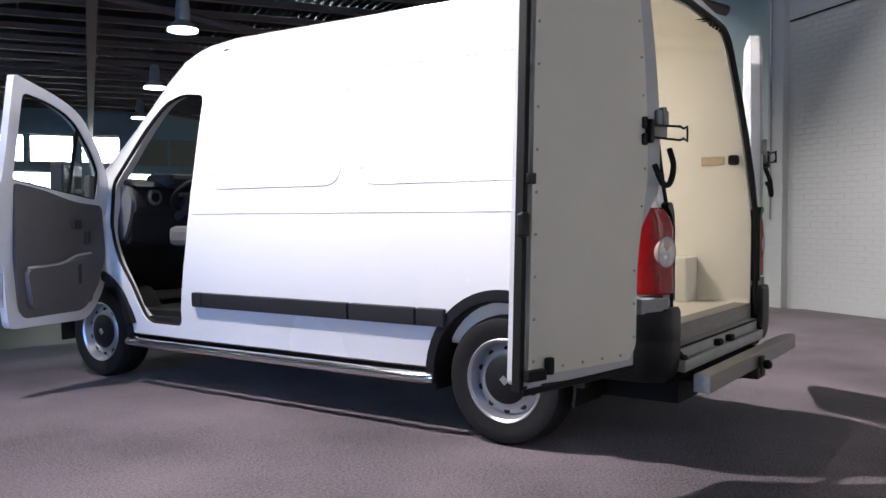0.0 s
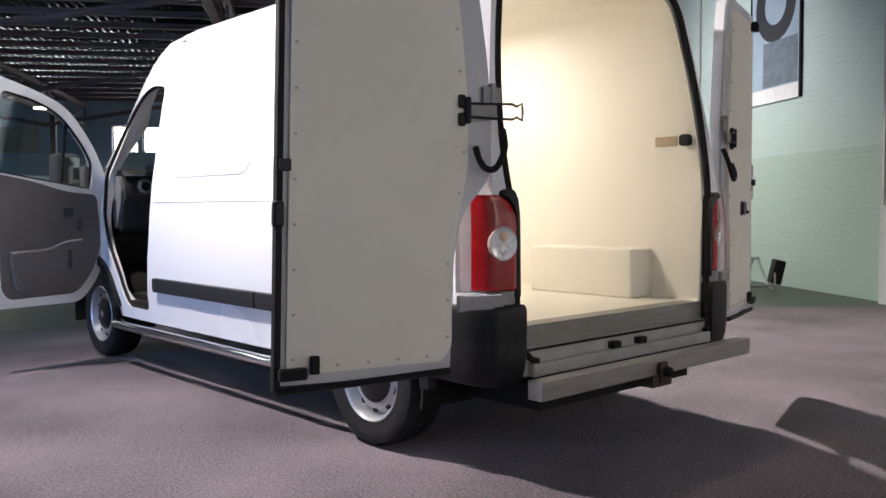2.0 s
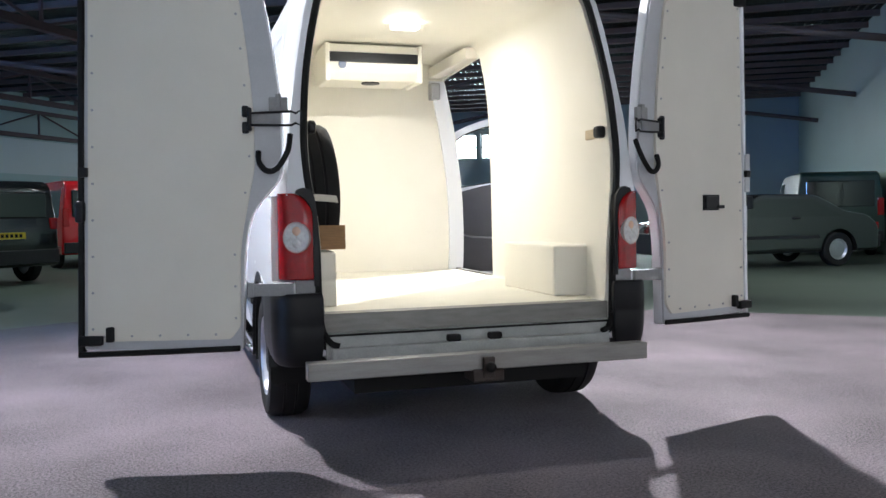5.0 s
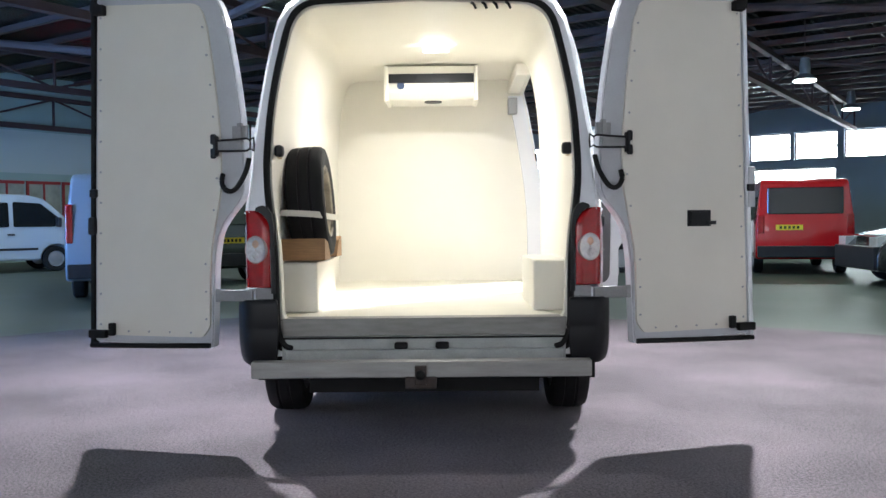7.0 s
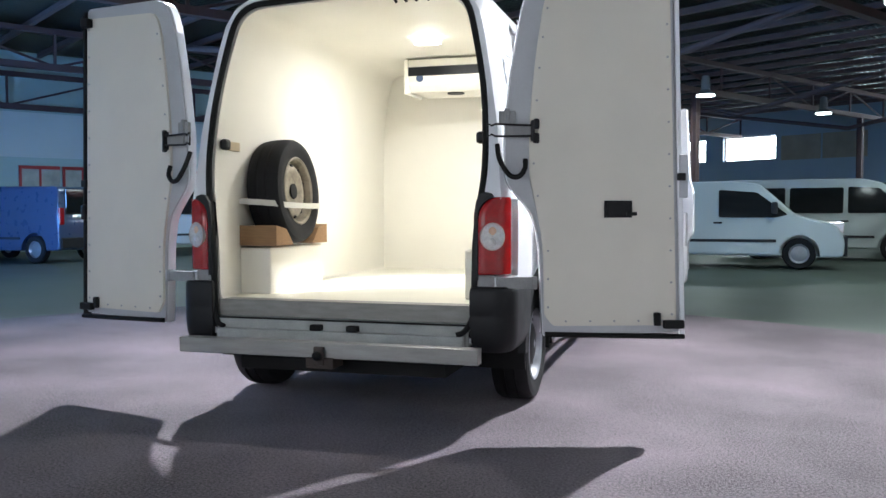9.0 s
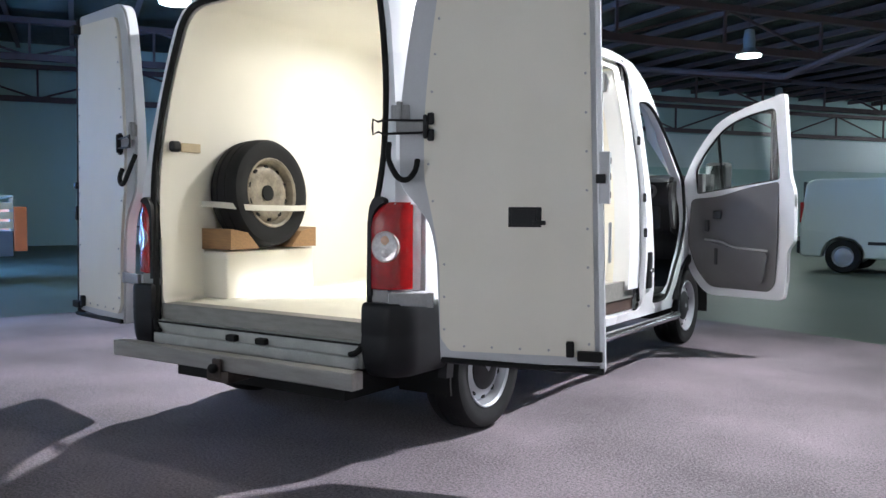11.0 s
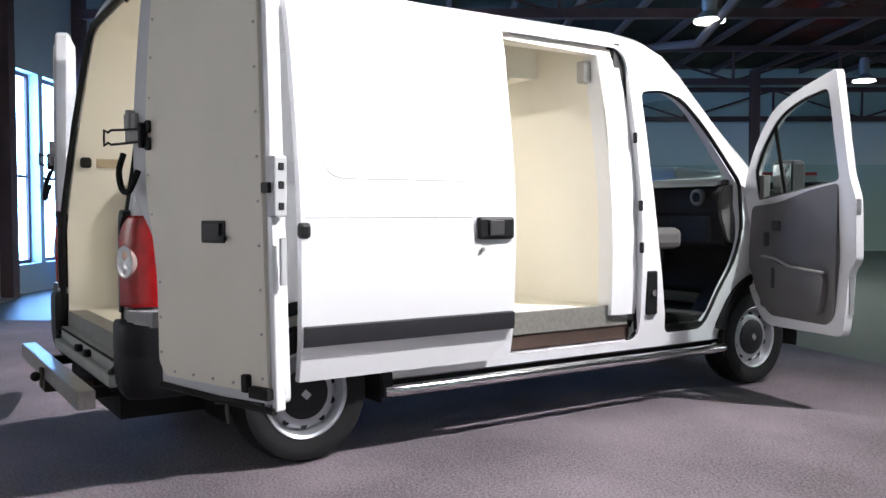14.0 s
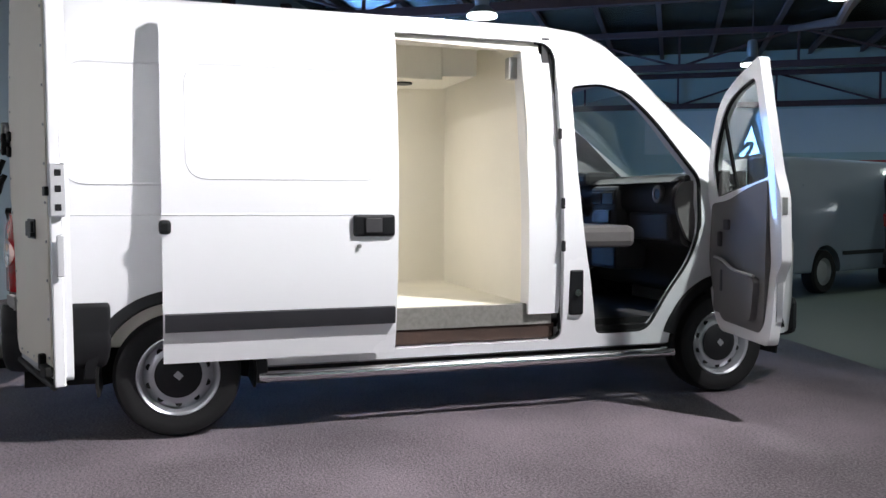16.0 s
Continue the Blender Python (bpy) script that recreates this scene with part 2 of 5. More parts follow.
def box(bm, x0, x1, y0, y1, z0, z1, m=None):
    made = bmesh.ops.create_cube(bm, size=1, matrix=Matrix.LocRotScale(((x0 + x1) / 2, (y0 + y1) / 2, (z0 + z1) / 2), None, (x1 - x0, y1 - y0, z1 - z0)))
    if m is not None:
        bmesh.ops.transform(bm, matrix=m, verts=made["verts"])
    return made["verts"]


def boxes(*sizes, bev=0.0):
    bm = bmesh.new()
    for b in sizes:
        box(bm, *b)
    if not bev:
        return bm
    bevel(bm, bev)
    bm.faces.layers.int.new("crisp")          # flat faces stay flat up to the worn edge
    return bm


def prism(bm, poly, a, b, axis="x"):
    """Extrudes a polygon of pairs along an axis from a to b."""
    order = {"x": lambda p, q: (q, p[0], p[1]), "y": lambda p, q: (p[0], q, p[1]), "z": lambda p, q: (p[0], p[1], q)}[axis]
    low, high = [bm.verts.new(order(p, a)) for p in poly], [bm.verts.new(order(p, b)) for p in poly]
    n = len(poly)
    for i in range(n):
        bm.faces.new((low[i], low[(i + 1) % n], high[(i + 1) % n], high[i]))
    bm.faces.new(low[::-1])
    bm.faces.new(high)
    return bm


def rounded(poly, r, steps=5):
    """The polygon with its corners rounded; r may be one radius or one for each corner."""
    out, n = [], len(poly)
    for i, p in enumerate(poly):
        ri = r[i] if isinstance(r, (list, tuple)) else r
        p, a, b = Vector(p), Vector(poly[i - 1]), Vector(poly[(i + 1) % n])
        da, db = (a - p), (b - p)
        ri = min(ri, da.length * 0.48, db.length * 0.48)
        if ri < 1e-4:
            out.append(tuple(p))
            continue
        s, e = p + da.normalized() * ri, p + db.normalized() * ri
        for k in range(steps + 1):
            t = k / steps
            out.append(tuple((1 - t) ** 2 * s + 2 * t * (1 - t) * p + t * t * e))
    return out


def tube(points, radius, sides=10, closed=False):
    """A round bar along points."""
    bm = bmesh.new()
    pts = [Vector(p) for p in points]
    rings, n = [], len(pts)
    up = Vector((0.13, 0.21, 0.97)).normalized()
    for i, p in enumerate(pts):
        nxt, prv = pts[(i + 1) % n] if closed or i < n - 1 else p, pts[i - 1] if closed or i > 0 else p
        d = (nxt - prv).normalized()
        a = d.cross(up)
        if a.length < 0.05:
            a = d.cross(Vector((1, 0, 0)))
        a.normalize()
        b = d.cross(a)
        rings.append([bm.verts.new(p + radius * (a * math.cos(2 * math.pi * k / sides) + b * math.sin(2 * math.pi * k / sides))) for k in range(sides)])
    for i in range(n if closed else n - 1):
        r, s = rings[i], rings[(i + 1) % n]
        for k in range(sides):
            bm.faces.new((r[k], r[(k + 1) % sides], s[(k + 1) % sides], s[k]))
    if not closed:
        bm.faces.new(rings[0][::-1])
        bm.faces.new(rings[-1])
    return bm


def smooth_line(points, steps=6):
    """Catmull-Rom through the points."""
    pts = [Vector(p) for p in points]
    pts = [2 * pts[0] - pts[1]] + pts + [2 * pts[-1] - pts[-2]]
    out = []
    for i in range(1, len(pts) - 2):
        a, b, c, d = pts[i - 1:i + 3]
        for k in range(steps):
            t = k / steps
            out.append(0.5 * ((2 * b) + (c - a) * t + (2 * a - 5 * b + 4 * c - d) * t * t + (3 * b - a - 3 * c + d) * t ** 3))
    out.append(pts[-2])
    return [tuple(p) for p in out]


def lathe(profile, steps=40, closed=True):
    """Turns (radius, x) pairs about the x axis."""
    bm = bmesh.new()
    rings = [[bm.verts.new((x, r * math.cos(2 * math.pi * k / steps), r * math.sin(2 * math.pi * k / steps))) for k in range(steps)] for r, x in profile]
    n = len(rings)
    for i in range(n if closed else n - 1):
        a, b = rings[i], rings[(i + 1) % n]
        for k in range(steps):
            bm.faces.new((a[k], a[(k + 1) % steps], b[(k + 1) % steps], b[k]))
    return bm


def disc(radius, thick, steps=28, bev=0.0):
    bm = bmesh.new()
    bmesh.ops.create_cone(bm, cap_ends=True, segments=steps, radius1=radius, radius2=radius, depth=thick, matrix=Matrix.Rotation(radians(90), 4, "Y"))
    return bevel(bm, bev) if bev else bm


def loft(sections, cap=True):
    """Closed rings of the same number of points, in order."""
    bm = bmesh.new()
    rings = [[bm.verts.new(p) for p in s] for s in sections]
    n = len(rings[0])
    for a, b in zip(rings, rings[1:]):
        for k in range(n):
            bm.faces.new((a[k], a[(k + 1) % n], b[(k + 1) % n], b[k]))
    if cap:
        bm.faces.new(rings[0][::-1])
        bm.faces.new(rings[-1])
    bmesh.ops.recalc_face_normals(bm, faces=bm.faces)
    return bm


def carve(bm, cutters, name):
    """The solid bm less each of the solids in cutters, as a new bmesh."""
    def solid(b, nm):
        me = bpy.data.meshes.new(nm)
        bmesh.ops.recalc_face_normals(b, faces=b.faces)
        b.to_mesh(me)
        b.free()
        return new(nm, me)
    base = solid(bm, name + "_solid")
    tools = [solid(c, "tool") for c in cutters]
    for t in tools:
        mod = base.modifiers.new("cut", "BOOLEAN")
        mod.operation, mod.solver, mod.object = "DIFFERENCE", "EXACT", t
    me = bpy.data.meshes.new_from_object(base.evaluated_get(bpy.context.evaluated_depsgraph_get()))
    out = bmesh.new()
    out.from_mesh(me)
    bpy.data.meshes.remove(me)
    for o in (base, *tools):
        data = o.data
        bpy.data.objects.remove(o)
        bpy.data.meshes.remove(data)
    bmesh.ops.remove_doubles(out, verts=out.verts, dist=0.0004)
    return out


# ---- the hall ----
E_WALL, S_WALL, W_WALL, N_WALL, ROOF = 5.55, -4.75, -24.0, 36.0, 6.0

bm = bmesh.new()
box(bm, W_WALL - 0.3, E_WALL + 0.3, S_WALL - 0.3, N_WALL + 0.3, -0.3, -0.012)
setting("floor", bm, CONCRETE, "worn green-grey painted concrete hall floor", HALL)

# carpeted stand under the van, with a curved front edge
edge = smooth_line([hall(-9.0, S_WALL + 0.01), (-6.6, 0.2, 0), (-5.35, 3.3, 0), (-4.2, 4.9, 0), (-1.8, 6.4, 0), (0.2, 6.25, 0), (2.0, 5.6, 0), (3.6, 4.6, 0), (5.4, 3.1, 0), hall(E_WALL - 0.01, 4.9)], 8)
bm = bmesh.new()
prism(bm, [p[:2] for p in edge] + [hall(E_WALL - 0.01, S_WALL + 0.01)[:2]], -0.011, 0.0, "z")
setting("carpet", bm, CARPET, "mauve-brown speckled carpet with a curved edge", category="carpet")


def wall(name, x0, x1, y0, y1, z0, z1, material, label, cuts=()):
    b = bmesh.new()
    box(b, x0, x1, y0, y1, z0, z1)
    if cuts:
        tools = []
        for c in cuts:
            t = bmesh.new()
            box(t, *c)
            tools.append(t)
        b = carve(b, tools, name)
    return setting(name, b, material, label, HALL)


wall("wall_east", E_WALL, E_WALL + 0.3, 5.5, N_WALL, -0.012, ROOF, BRICK, "pale turquoise painted block wall")
wall("wall_east_2", E_WALL - 0.06, E_WALL + 0.3, S_WALL, 5.2, -0.012, ROOF, WHITEBRICK, "white painted block wall")
wall("wall_pier", E_WALL - 0.16, E_WALL + 0.3, 5.2, 5.5, -0.012, ROOF, WHITEBRICK, "white painted pier")
wall("trim_dado", E_WALL - 0.004, E_WALL, 5.5, N_WALL, -0.012, 1.96, DADO, "green painted lower wall")
SOUTH_WINDOWS = [(-14.7, -13.75), (-13.6, -12.55), (-12.4, -11.15), (-10.95, -9.8), (-9.65, -8.6)]
# openings added in the unseen stretch of wall, only to light the rear doors
UNSEEN_FILL_PANES = [(0.6, 2.0), (3.4, 4.8)]
wall("wall_south", W_WALL, E_WALL - 0.06, S_WALL - 0.3, S_WALL, -0.012, ROOF, BLUEWALL, "blue-grey painted wall with tall windows",
     [(a, b, S_WALL - 0.5, S_WALL + 0.2, 0.45, 3.55) for a, b in SOUTH_WINDOWS] + [(a, b, S_WALL - 0.5, S_WALL + 0.2, 0.95, 2.45) for a, b in UNSEEN_FILL_PANES])
wall("wall_west", W_WALL - 0.3, W_WALL, S_WALL, N_WALL, -0.012, ROOF, TURQ, "turquoise and white painted hall wall")
NORTH_WINDOWS = [(-22.7, -21.0), (-20.0, -17.2), (-9.9, -8.8), (-8.6, -7.75), (-7.5, -5.75), (-5.6, -3.85), (-3.6, -2.0)]
LOW_WINDOWS = [(-7.4, -3.9), (-2.0, -0.6)]
wall("wall_north", W_WALL, E_WALL, N_WALL, N_WALL + 0.3, -0.012, ROOF, BLUEWALL, "far end wall with bright daylight windows",
     [(a, b, N_WALL - 0.2, N_WALL + 0.6, 3.65, 4.85) for a, b in NORTH_WINDOWS] + [(a, b, N_WALL - 0.2, N_WALL + 0.6, 2.35, 3.3) for a, b in LOW_WINDOWS])
for k, (wins, y, z0, z1, pane) in enumerate(((SOUTH_WINDOWS, S_WALL - 0.22, 0.45, 3.55, BLUEDAY), (NORTH_WINDOWS, N_WALL + 0.2, 3.65, 4.85, DAYLIGHT), (UNSEEN_FILL_PANES, S_WALL - 0.22, 0.95, 2.45, FILLGLOW), (LOW_WINDOWS, N_WALL + 0.2, 2.35, 3.3, DAYLIGHT))):
    for a, b in wins:
        w = setting("window_%d" % (k + 1), boxes((a, b, y - 0.004, y + 0.004, z0, z1)), pane, "bright daylight window pane", HALL, "window")
        fr = boxes((a, a + 0.06, y - 0.05, y + 0.05, z0, z1), (b - 0.06, b, y - 0.05, y + 0.05, z0, z1), (a + 0.06, b - 0.06, y - 0.05, y + 0.05, z0, z0 + 0.06),
                   (a + 0.06, b - 0.06, y - 0.05, y + 0.05, z1 - 0.06, z1), (a + 0.06, b - 0.06, y - 0.04, y + 0.04, z0 + (z1 - z0) * 0.45, z0 + (z1 - z0) * 0.45 + 0.05))
        part("window_frame", fr, GIRDER, w)
PLY = mat("pale_plywood_sheet", (0.40, 0.33, 0.23), 0.7, var=0.25, scale=1.5)
for v0, v1 in ((-16.9, -15.0), (-14.9, -12.9), (-1.7, -0.05), (0.05, 1.65), (1.75, 3.3)):
    setting("trim_sheet", boxes((v0, v1, N_WALL - 0.05, N_WALL - 0.004, 3.6, 4.75), (v0, v1, N_WALL - 0.09, N_WALL - 0.05, 4.12, 4.2)), PLY, "pale plywood sheet across a window bay", HALL, "cladding")
for v in (-8.4, -11.05, -13.68, -15.0, -17.5):
    setting("trim_column", boxes((v - 0.1, v + 0.1, S_WALL + 0.004, S_WALL + 0.2, -0.012, ROOF - 0.22)), GIRDER, "dark brown wall column", HALL, "column")

# white cladding band, sign board and red-framed windows on the west wall
setting("trim_cladding", boxes((W_WALL, W_WALL + 0.02, 3.0, N_WALL - 0.5, 2.85, 4.2)), mat("white_cladding", (0.62, 0.70, 0.68), 0.5, var=0.06, scale=0.4), "white cladding band", HALL, "cladding")
for k in range(8):
    u = 4.4 + 1.25 * k
    w = setting("window_4", boxes((W_WALL + 0.004, W_WALL + 0.03, u, u + 1.1, 1.55, 2.5)), mat("lit_office_glass", (0.50, 0.50, 0.42), 0.15, var=0.4, scale=2.5), "office window in a red frame", HALL, "window")
    part("window_frame", boxes((W_WALL + 0.004, W_WALL + 0.08, u - 0.07, u, 1.45, 2.6), (W_WALL + 0.004, W_WALL + 0.08, u, u + 1.1, 2.5, 2.6), (W_WALL + 0.004, W_WALL + 0.08, u, u + 1.1, 1.45, 1.55), (W_WALL + 0.03, W_WALL + 0.06, u + 0.5, u + 0.56, 1.55, 2.5)), REDFRAME, w)
board = thing("sign_board", "pale wall sign with dark and red lettering bars", "sign", HALL)
part("board", boxes((W_WALL + 0.024, W_WALL + 0.07, 17.3, 19.6, 2.86, 3.61), bev=0.01), mat("pale_sign_board", (0.55, 0.60, 0.58), 0.5), board)
for k in range(5):
    part("letter_bar", boxes((W_WALL + 0.07, W_WALL + 0.08, 17.62 + 0.36 * k, 17.88 + 0.36 * k, 3.15, 3.45)), RUBBER if k != 3 else REDFRAME, board)

# posters, conduits and floor stands along the east wall


def poster(u0, u1, z0, z1, label):
    p = thing("poster", label, "poster", HALL)
    x = E_WALL
    part("print", boxes((x - 0.034, x - 0.006, u0, u1, z0, z1)), mat("poster_blue", (0.30, 0.40, 0.50), 0.35, var=0.3, scale=1.2), p, "blue-grey print")
    part("white_foot", boxes((x - 0.040, x - 0.036, u0, u1, z0, z0 + 0.22)), mat("poster_white", (0.68, 0.70, 0.72), 0.4), p, "white lower margin")
    part("frame_rail", boxes((x - 0.05, x - 0.004, u0 - 0.03, u0, z0, z1)), RUBBER, p)
    part("frame_rail", boxes((x - 0.05, x - 0.004, u1, u1 + 0.03, z0, z1)), RUBBER, p)
    return p, (u0 + u1) / 2


p, um = poster(7.5, 8.85, 2.78, 5.3, "tall poster of a dark tyre on blue")
part("tyre_print", lathe([(0.30, 0.0), (0.56, 0.0), (0.56, -0.004), (0.30, -0.004)], 40), mat("poster_dark", (0.03, 0.035, 0.045), 0.4), p, "dark ring", pose(E_WALL - 0.036, um, 4.25, 0, 0, 180))
part("shadow_print", boxes((E_WALL - 0.040, E_WALL - 0.036, 7.55, 8.5, 3.02, 3.7)), mat("poster_grey", (0.14, 0.18, 0.23), 0.4, var=0.4), p)
p, um = poster(12.5, 13.8, 2.80, 5.3, "tall blue and violet poster")
part("dark_print", boxes((E_WALL - 0.040, E_WALL - 0.036, 12.6, 13.7, 3.5, 4.4)), mat("poster_violet", (0.10, 0.10, 0.18), 0.4, var=0.5, scale=2), p)
sp = thing("poster", "framed poster on the blue-grey wall", "poster", HALL)
part("print", boxes((-7.65, -6.5, S_WALL + 0.004, S_WALL + 0.03, 2.75, 4.8)), mat("poster_pale", (0.5, 0.55, 0.6), 0.4, var=0.4, scale=1.5), sp)
part("red_stripe", boxes((-7.6, -6.55, S_WALL + 0.03, S_WALL + 0.034, 3.05, 3.1)), REDFRAME, sp)
sp = thing("poster", "tall framed poster between wall columns", "poster", HALL)
part("print", boxes((-16.6, -15.4, S_WALL + 0.004, S_WALL + 0.04, 2.6, 4.6)), mat("poster_frame", (0.10, 0.12, 0.14), 0.4), sp)
part("picture", boxes((-16.5, -15.5, S_WALL + 0.04, S_WALL + 0.046, 2.7, 4.5)), mat("poster_picture", (0.42, 0.50, 0.55), 0.4, var=0.4, scale=1.2), sp)
for u, z0, z1 in ((10.7, -0.01, ROOF), (5.42, 1.2, 5.4), (15.5, -0.01, ROOF)):
    setting("trim_conduit", tube([(E_WALL - 0.03 if u > 5.6 else E_WALL - 0.18, u, z0), (E_WALL - 0.03 if u > 5.6 else E_WALL - 0.18, u, z1)], 0.022, 8), STEEL, "thin wall conduit", HALL, "conduit")
setting("trim_cable", tube(smooth_line([(E_WALL - 0.1, 5.15, 3.85), (E_WALL - 0.1, 2.0, 3.95), (E_WALL - 0.1, -1.0, 4.0)], 6), 0.012, 6), RUBBER, "wall cable", HALL, "cable")


def floor_stand(u, yaw):
    t = thing("floor_stand", "low dark tubular metal stand by the wall", "stand", HALL @ pose(E_WALL - 0.55, u, -0.012, 0, 0, yaw), "floor stands")
    for x in (-0.18, 0.18):
        part("side_frame", tube([(x, -0.5, 0.02), (x * 0.8, -0.28, 0.42), (x * 0.8, 0.28, 0.42), (x, 0.5, 0.02)], 0.02, 8), STEEL, t)
        part("strut", tube([(x * 0.8, -0.2, 0.42), (x, 0.1, 0.02)], 0.014, 6), STEEL, t)
        part("strut", tube([(x * 0.8, 0.2, 0.42), (x, -0.1, 0.02)], 0.014, 6), STEEL, t)
    for y, z in ((-0.28, 0.42), (0.28, 0.42), (-0.5, 0.02), (0.5, 0.02)):
        part("cross_bar", tube([(-0.18, y, z), (0.18, y, z)], 0.018, 8), STEEL, t)


floor_stand(9.75, 0)
floor_stand(8.25, 6)
flood = thing("flood_lamp", "black floor flood lamp switched off", "lamp", HALL @ pose(E_WALL - 0.5, 7.35, -0.012, 0, 0, 70))
part("lamp_case", boxes((-0.16, 0.16, -0.07, 0.07, 0.10, 0.44), bev=0.015), RUBBER, flood, m=pose(0, 0, 0, 12, 0, 0))
part("lamp_glass", boxes((-0.135, 0.135, -0.076, -0.07, 0.13, 0.41)), mat("grey_flood_glass", (0.16, 0.18, 0.18), 0.1), flood, m=pose(0, 0, 0, 12, 0, 0))
part("lamp_bracket", tube([(-0.2, 0, 0.26), (-0.2, 0.0, 0.015), (0.2, 0, 0.015), (0.2, 0, 0.26)], 0.015, 6), STEEL, flood)

# roof: ribbed sheet, purlins, lattice girders, columns
bm = bmesh.new()
pitch, x = 0.2, W_WALL
cols = []
while x < E_WALL + 0.01:
    for dx, dz in ((0, 0), (0.07, 0), (0.1, 0.045), (0.17, 0.045)):
        cols.append((x + dx, ROOF + dz))
    x += pitch
low = [bm.verts.new((cx, S_WALL, cz)) for cx, cz in cols]
high = [bm.verts.new((cx, N_WALL, cz)) for cx, cz in cols]
for i in range(len(cols) - 1):
    bm.faces.new((low[i], low[i + 1], high[i + 1], high[i]))
bmesh.ops.solidify(bm, geom=bm.faces[:], thickness=0.01)
box(bm, W_WALL - 0.3, E_WALL + 0.3, S_WALL - 0.3, N_WALL + 0.3, ROOF + 0.1, ROOF + 0.25)
setting("ceiling", bm, SHEET, "dark ribbed galvanised roof sheeting", HALL)
u = S_WALL + 1.0
while u < N_WALL:
    setting("trim_purlin", boxes((W_WALL, E_WALL, u - 0.03, u + 0.03, ROOF - 0.14, ROOF - 0.004), (W_WALL, E_WALL, u - 0.06, u + 0.06, ROOF - 0.15, ROOF - 0.14)), PURLIN, "brown steel roof purlin", HALL, "purlin")
    u += 1.45


def girder(v, z0, z1, u0, u1, step=2.9):
    t = thing("roof_girder", "maroon-brown steel lattice roof girder", "girder", HALL, "roof girders", "structure")
    part("bottom_chord", boxes((v - 0.09, v + 0.09, u0, u1, z0, z0 + 0.16)), GIRDER, t)
    part("top_chord", boxes((v - 0.09, v + 0.09, u0, u1, z1 - 0.14, z1)), GIRDER, t)
    n = int((u1 - u0) / step)
    for i in range(n):
        a, b = u0 + i * step, u0 + (i + 1) * step
        za, zb = (z0 + 0.1, z1 - 0.08) if i % 2 else (z1 - 0.08, z0 + 0.1)
        part("lattice_bar", tube([(v, a, za), (v, b, zb)], 0.035, 6), GIRDER, t)
        part("lattice_post", boxes((v - 0.03, v + 0.03, b - 0.03, b + 0.03, z0 + 0.16, z1 - 0.14)), GIRDER, t)


for v in (-3.2, -11.0, -19.0):
    girder(v, 4.75, ROOF - 0.215, S_WALL + 0.05, N_WALL - 0.05)
girder(W_WALL + 0.25, 4.25, 5.35, S_WALL + 0.05, N_WALL - 0.05)
for v, u in ((-11.0, 20.0), (-11.0, 31.0), (-16.5, 9.5), (-19.0, 22.0), (-19.0, 31.0)):
    setting("trim_column", boxes((v - 0.1, v + 0.1, u - 0.02, u + 0.02, -0.012, 4.75), (v - 0.1, v - 0.08, u - 0.1, u + 0.1, -0.012, 4.75), (v + 0.08, v + 0.1, u - 0.1, u + 0.1, -0.012, 4.75)),
                    GIRDER, "dark brown steel column", HALL, "column")
for u in (6.5, 14.5, 22.5, 30.0):
    for v0, v1 in ((E_WALL - 0.02, -3.2), (-11.0, -3.2), (-11.0, -19.0)):
        setting("trim_brace", tube([(v0, u, 4.3), (v1, u + 0.2, ROOF - 0.3)], 0.08, 8), PURLIN, "brown steel roof brace", HALL, "brace")


def high_bay(place):
    t = thing("high_bay_lamp", "hanging high-bay lamp with a bright white lens", "lamp", pose(*place), "high-bay lamps")
    part("housing", lathe([(0.02, 0.55), (0.10, 0.52), (0.13, 0.30), (0.12, 0.14), (0.27, 0.0), (0.255, 0.0), (0.10, 0.13), (0.02, 0.13)], 24), LAMPBODY, t, m=pose(0, 0, 0, 0, -90, 0))
    part("lens", disc(0.255, 0.03, 28), LAMPGLOW, t, "glowing white lens", pose(0, 0, -0.03, 0, -90, 0))
    part("hanging_rod", tube([(0, 0, 0.55), (0, 0, ROOF - place[2] + 0.02)], 0.012, 6), GIRDER, t)


# housings for these too, including the added wall-brightening one
for kx, ky, kz, _, _ in KEY_AND_FILL_LAMPS:
    high_bay((kx, ky, kz))
for p in FAR_LAMPS:
    high_bay(p)

# ---- the van ----
TAIL = 0.065                               # the rear face, measured from the hinge line
van = thing("refrigerated_van", "white high-roof panel van with all doors open, on the carpet", "van")
RING = [(0.0, 0.35), (0.45, 0.35), (0.89, 0.35), (0.945, 0.37), (0.982, 0.58), (0.995, 0.85), (0.995, 1.15), (0.978, 1.40), (0.945, 1.65), (0.905, 1.90), (0.858, 2.16), (0.818, 2.315), (0.765, 2.405), (0.67, 2.46), (0.50, 2.498), (0.25, 2.522), (0.0, 2.53)]


def ring(y, top=2.53, wide=1.0, bottom=0.35, pinch=0.0, inset=0.0):
    half = []
    for x, z in RING:
        if z > 1.0:
            z = 1.0 + (z - 1.0) * (top - 1.0) / 1.53
        z = max(bottom, z)
        f = wide * (1 - pinch * (0.78 if z < 1.2 else 0.9 if z < 1.45 else 0.7))
        half.append((max(0.0, x * f - inset), z))
    return [(x, y, z) for x, z in half] + [(-x, y, z) for x, z in half[-2:0:-1]]


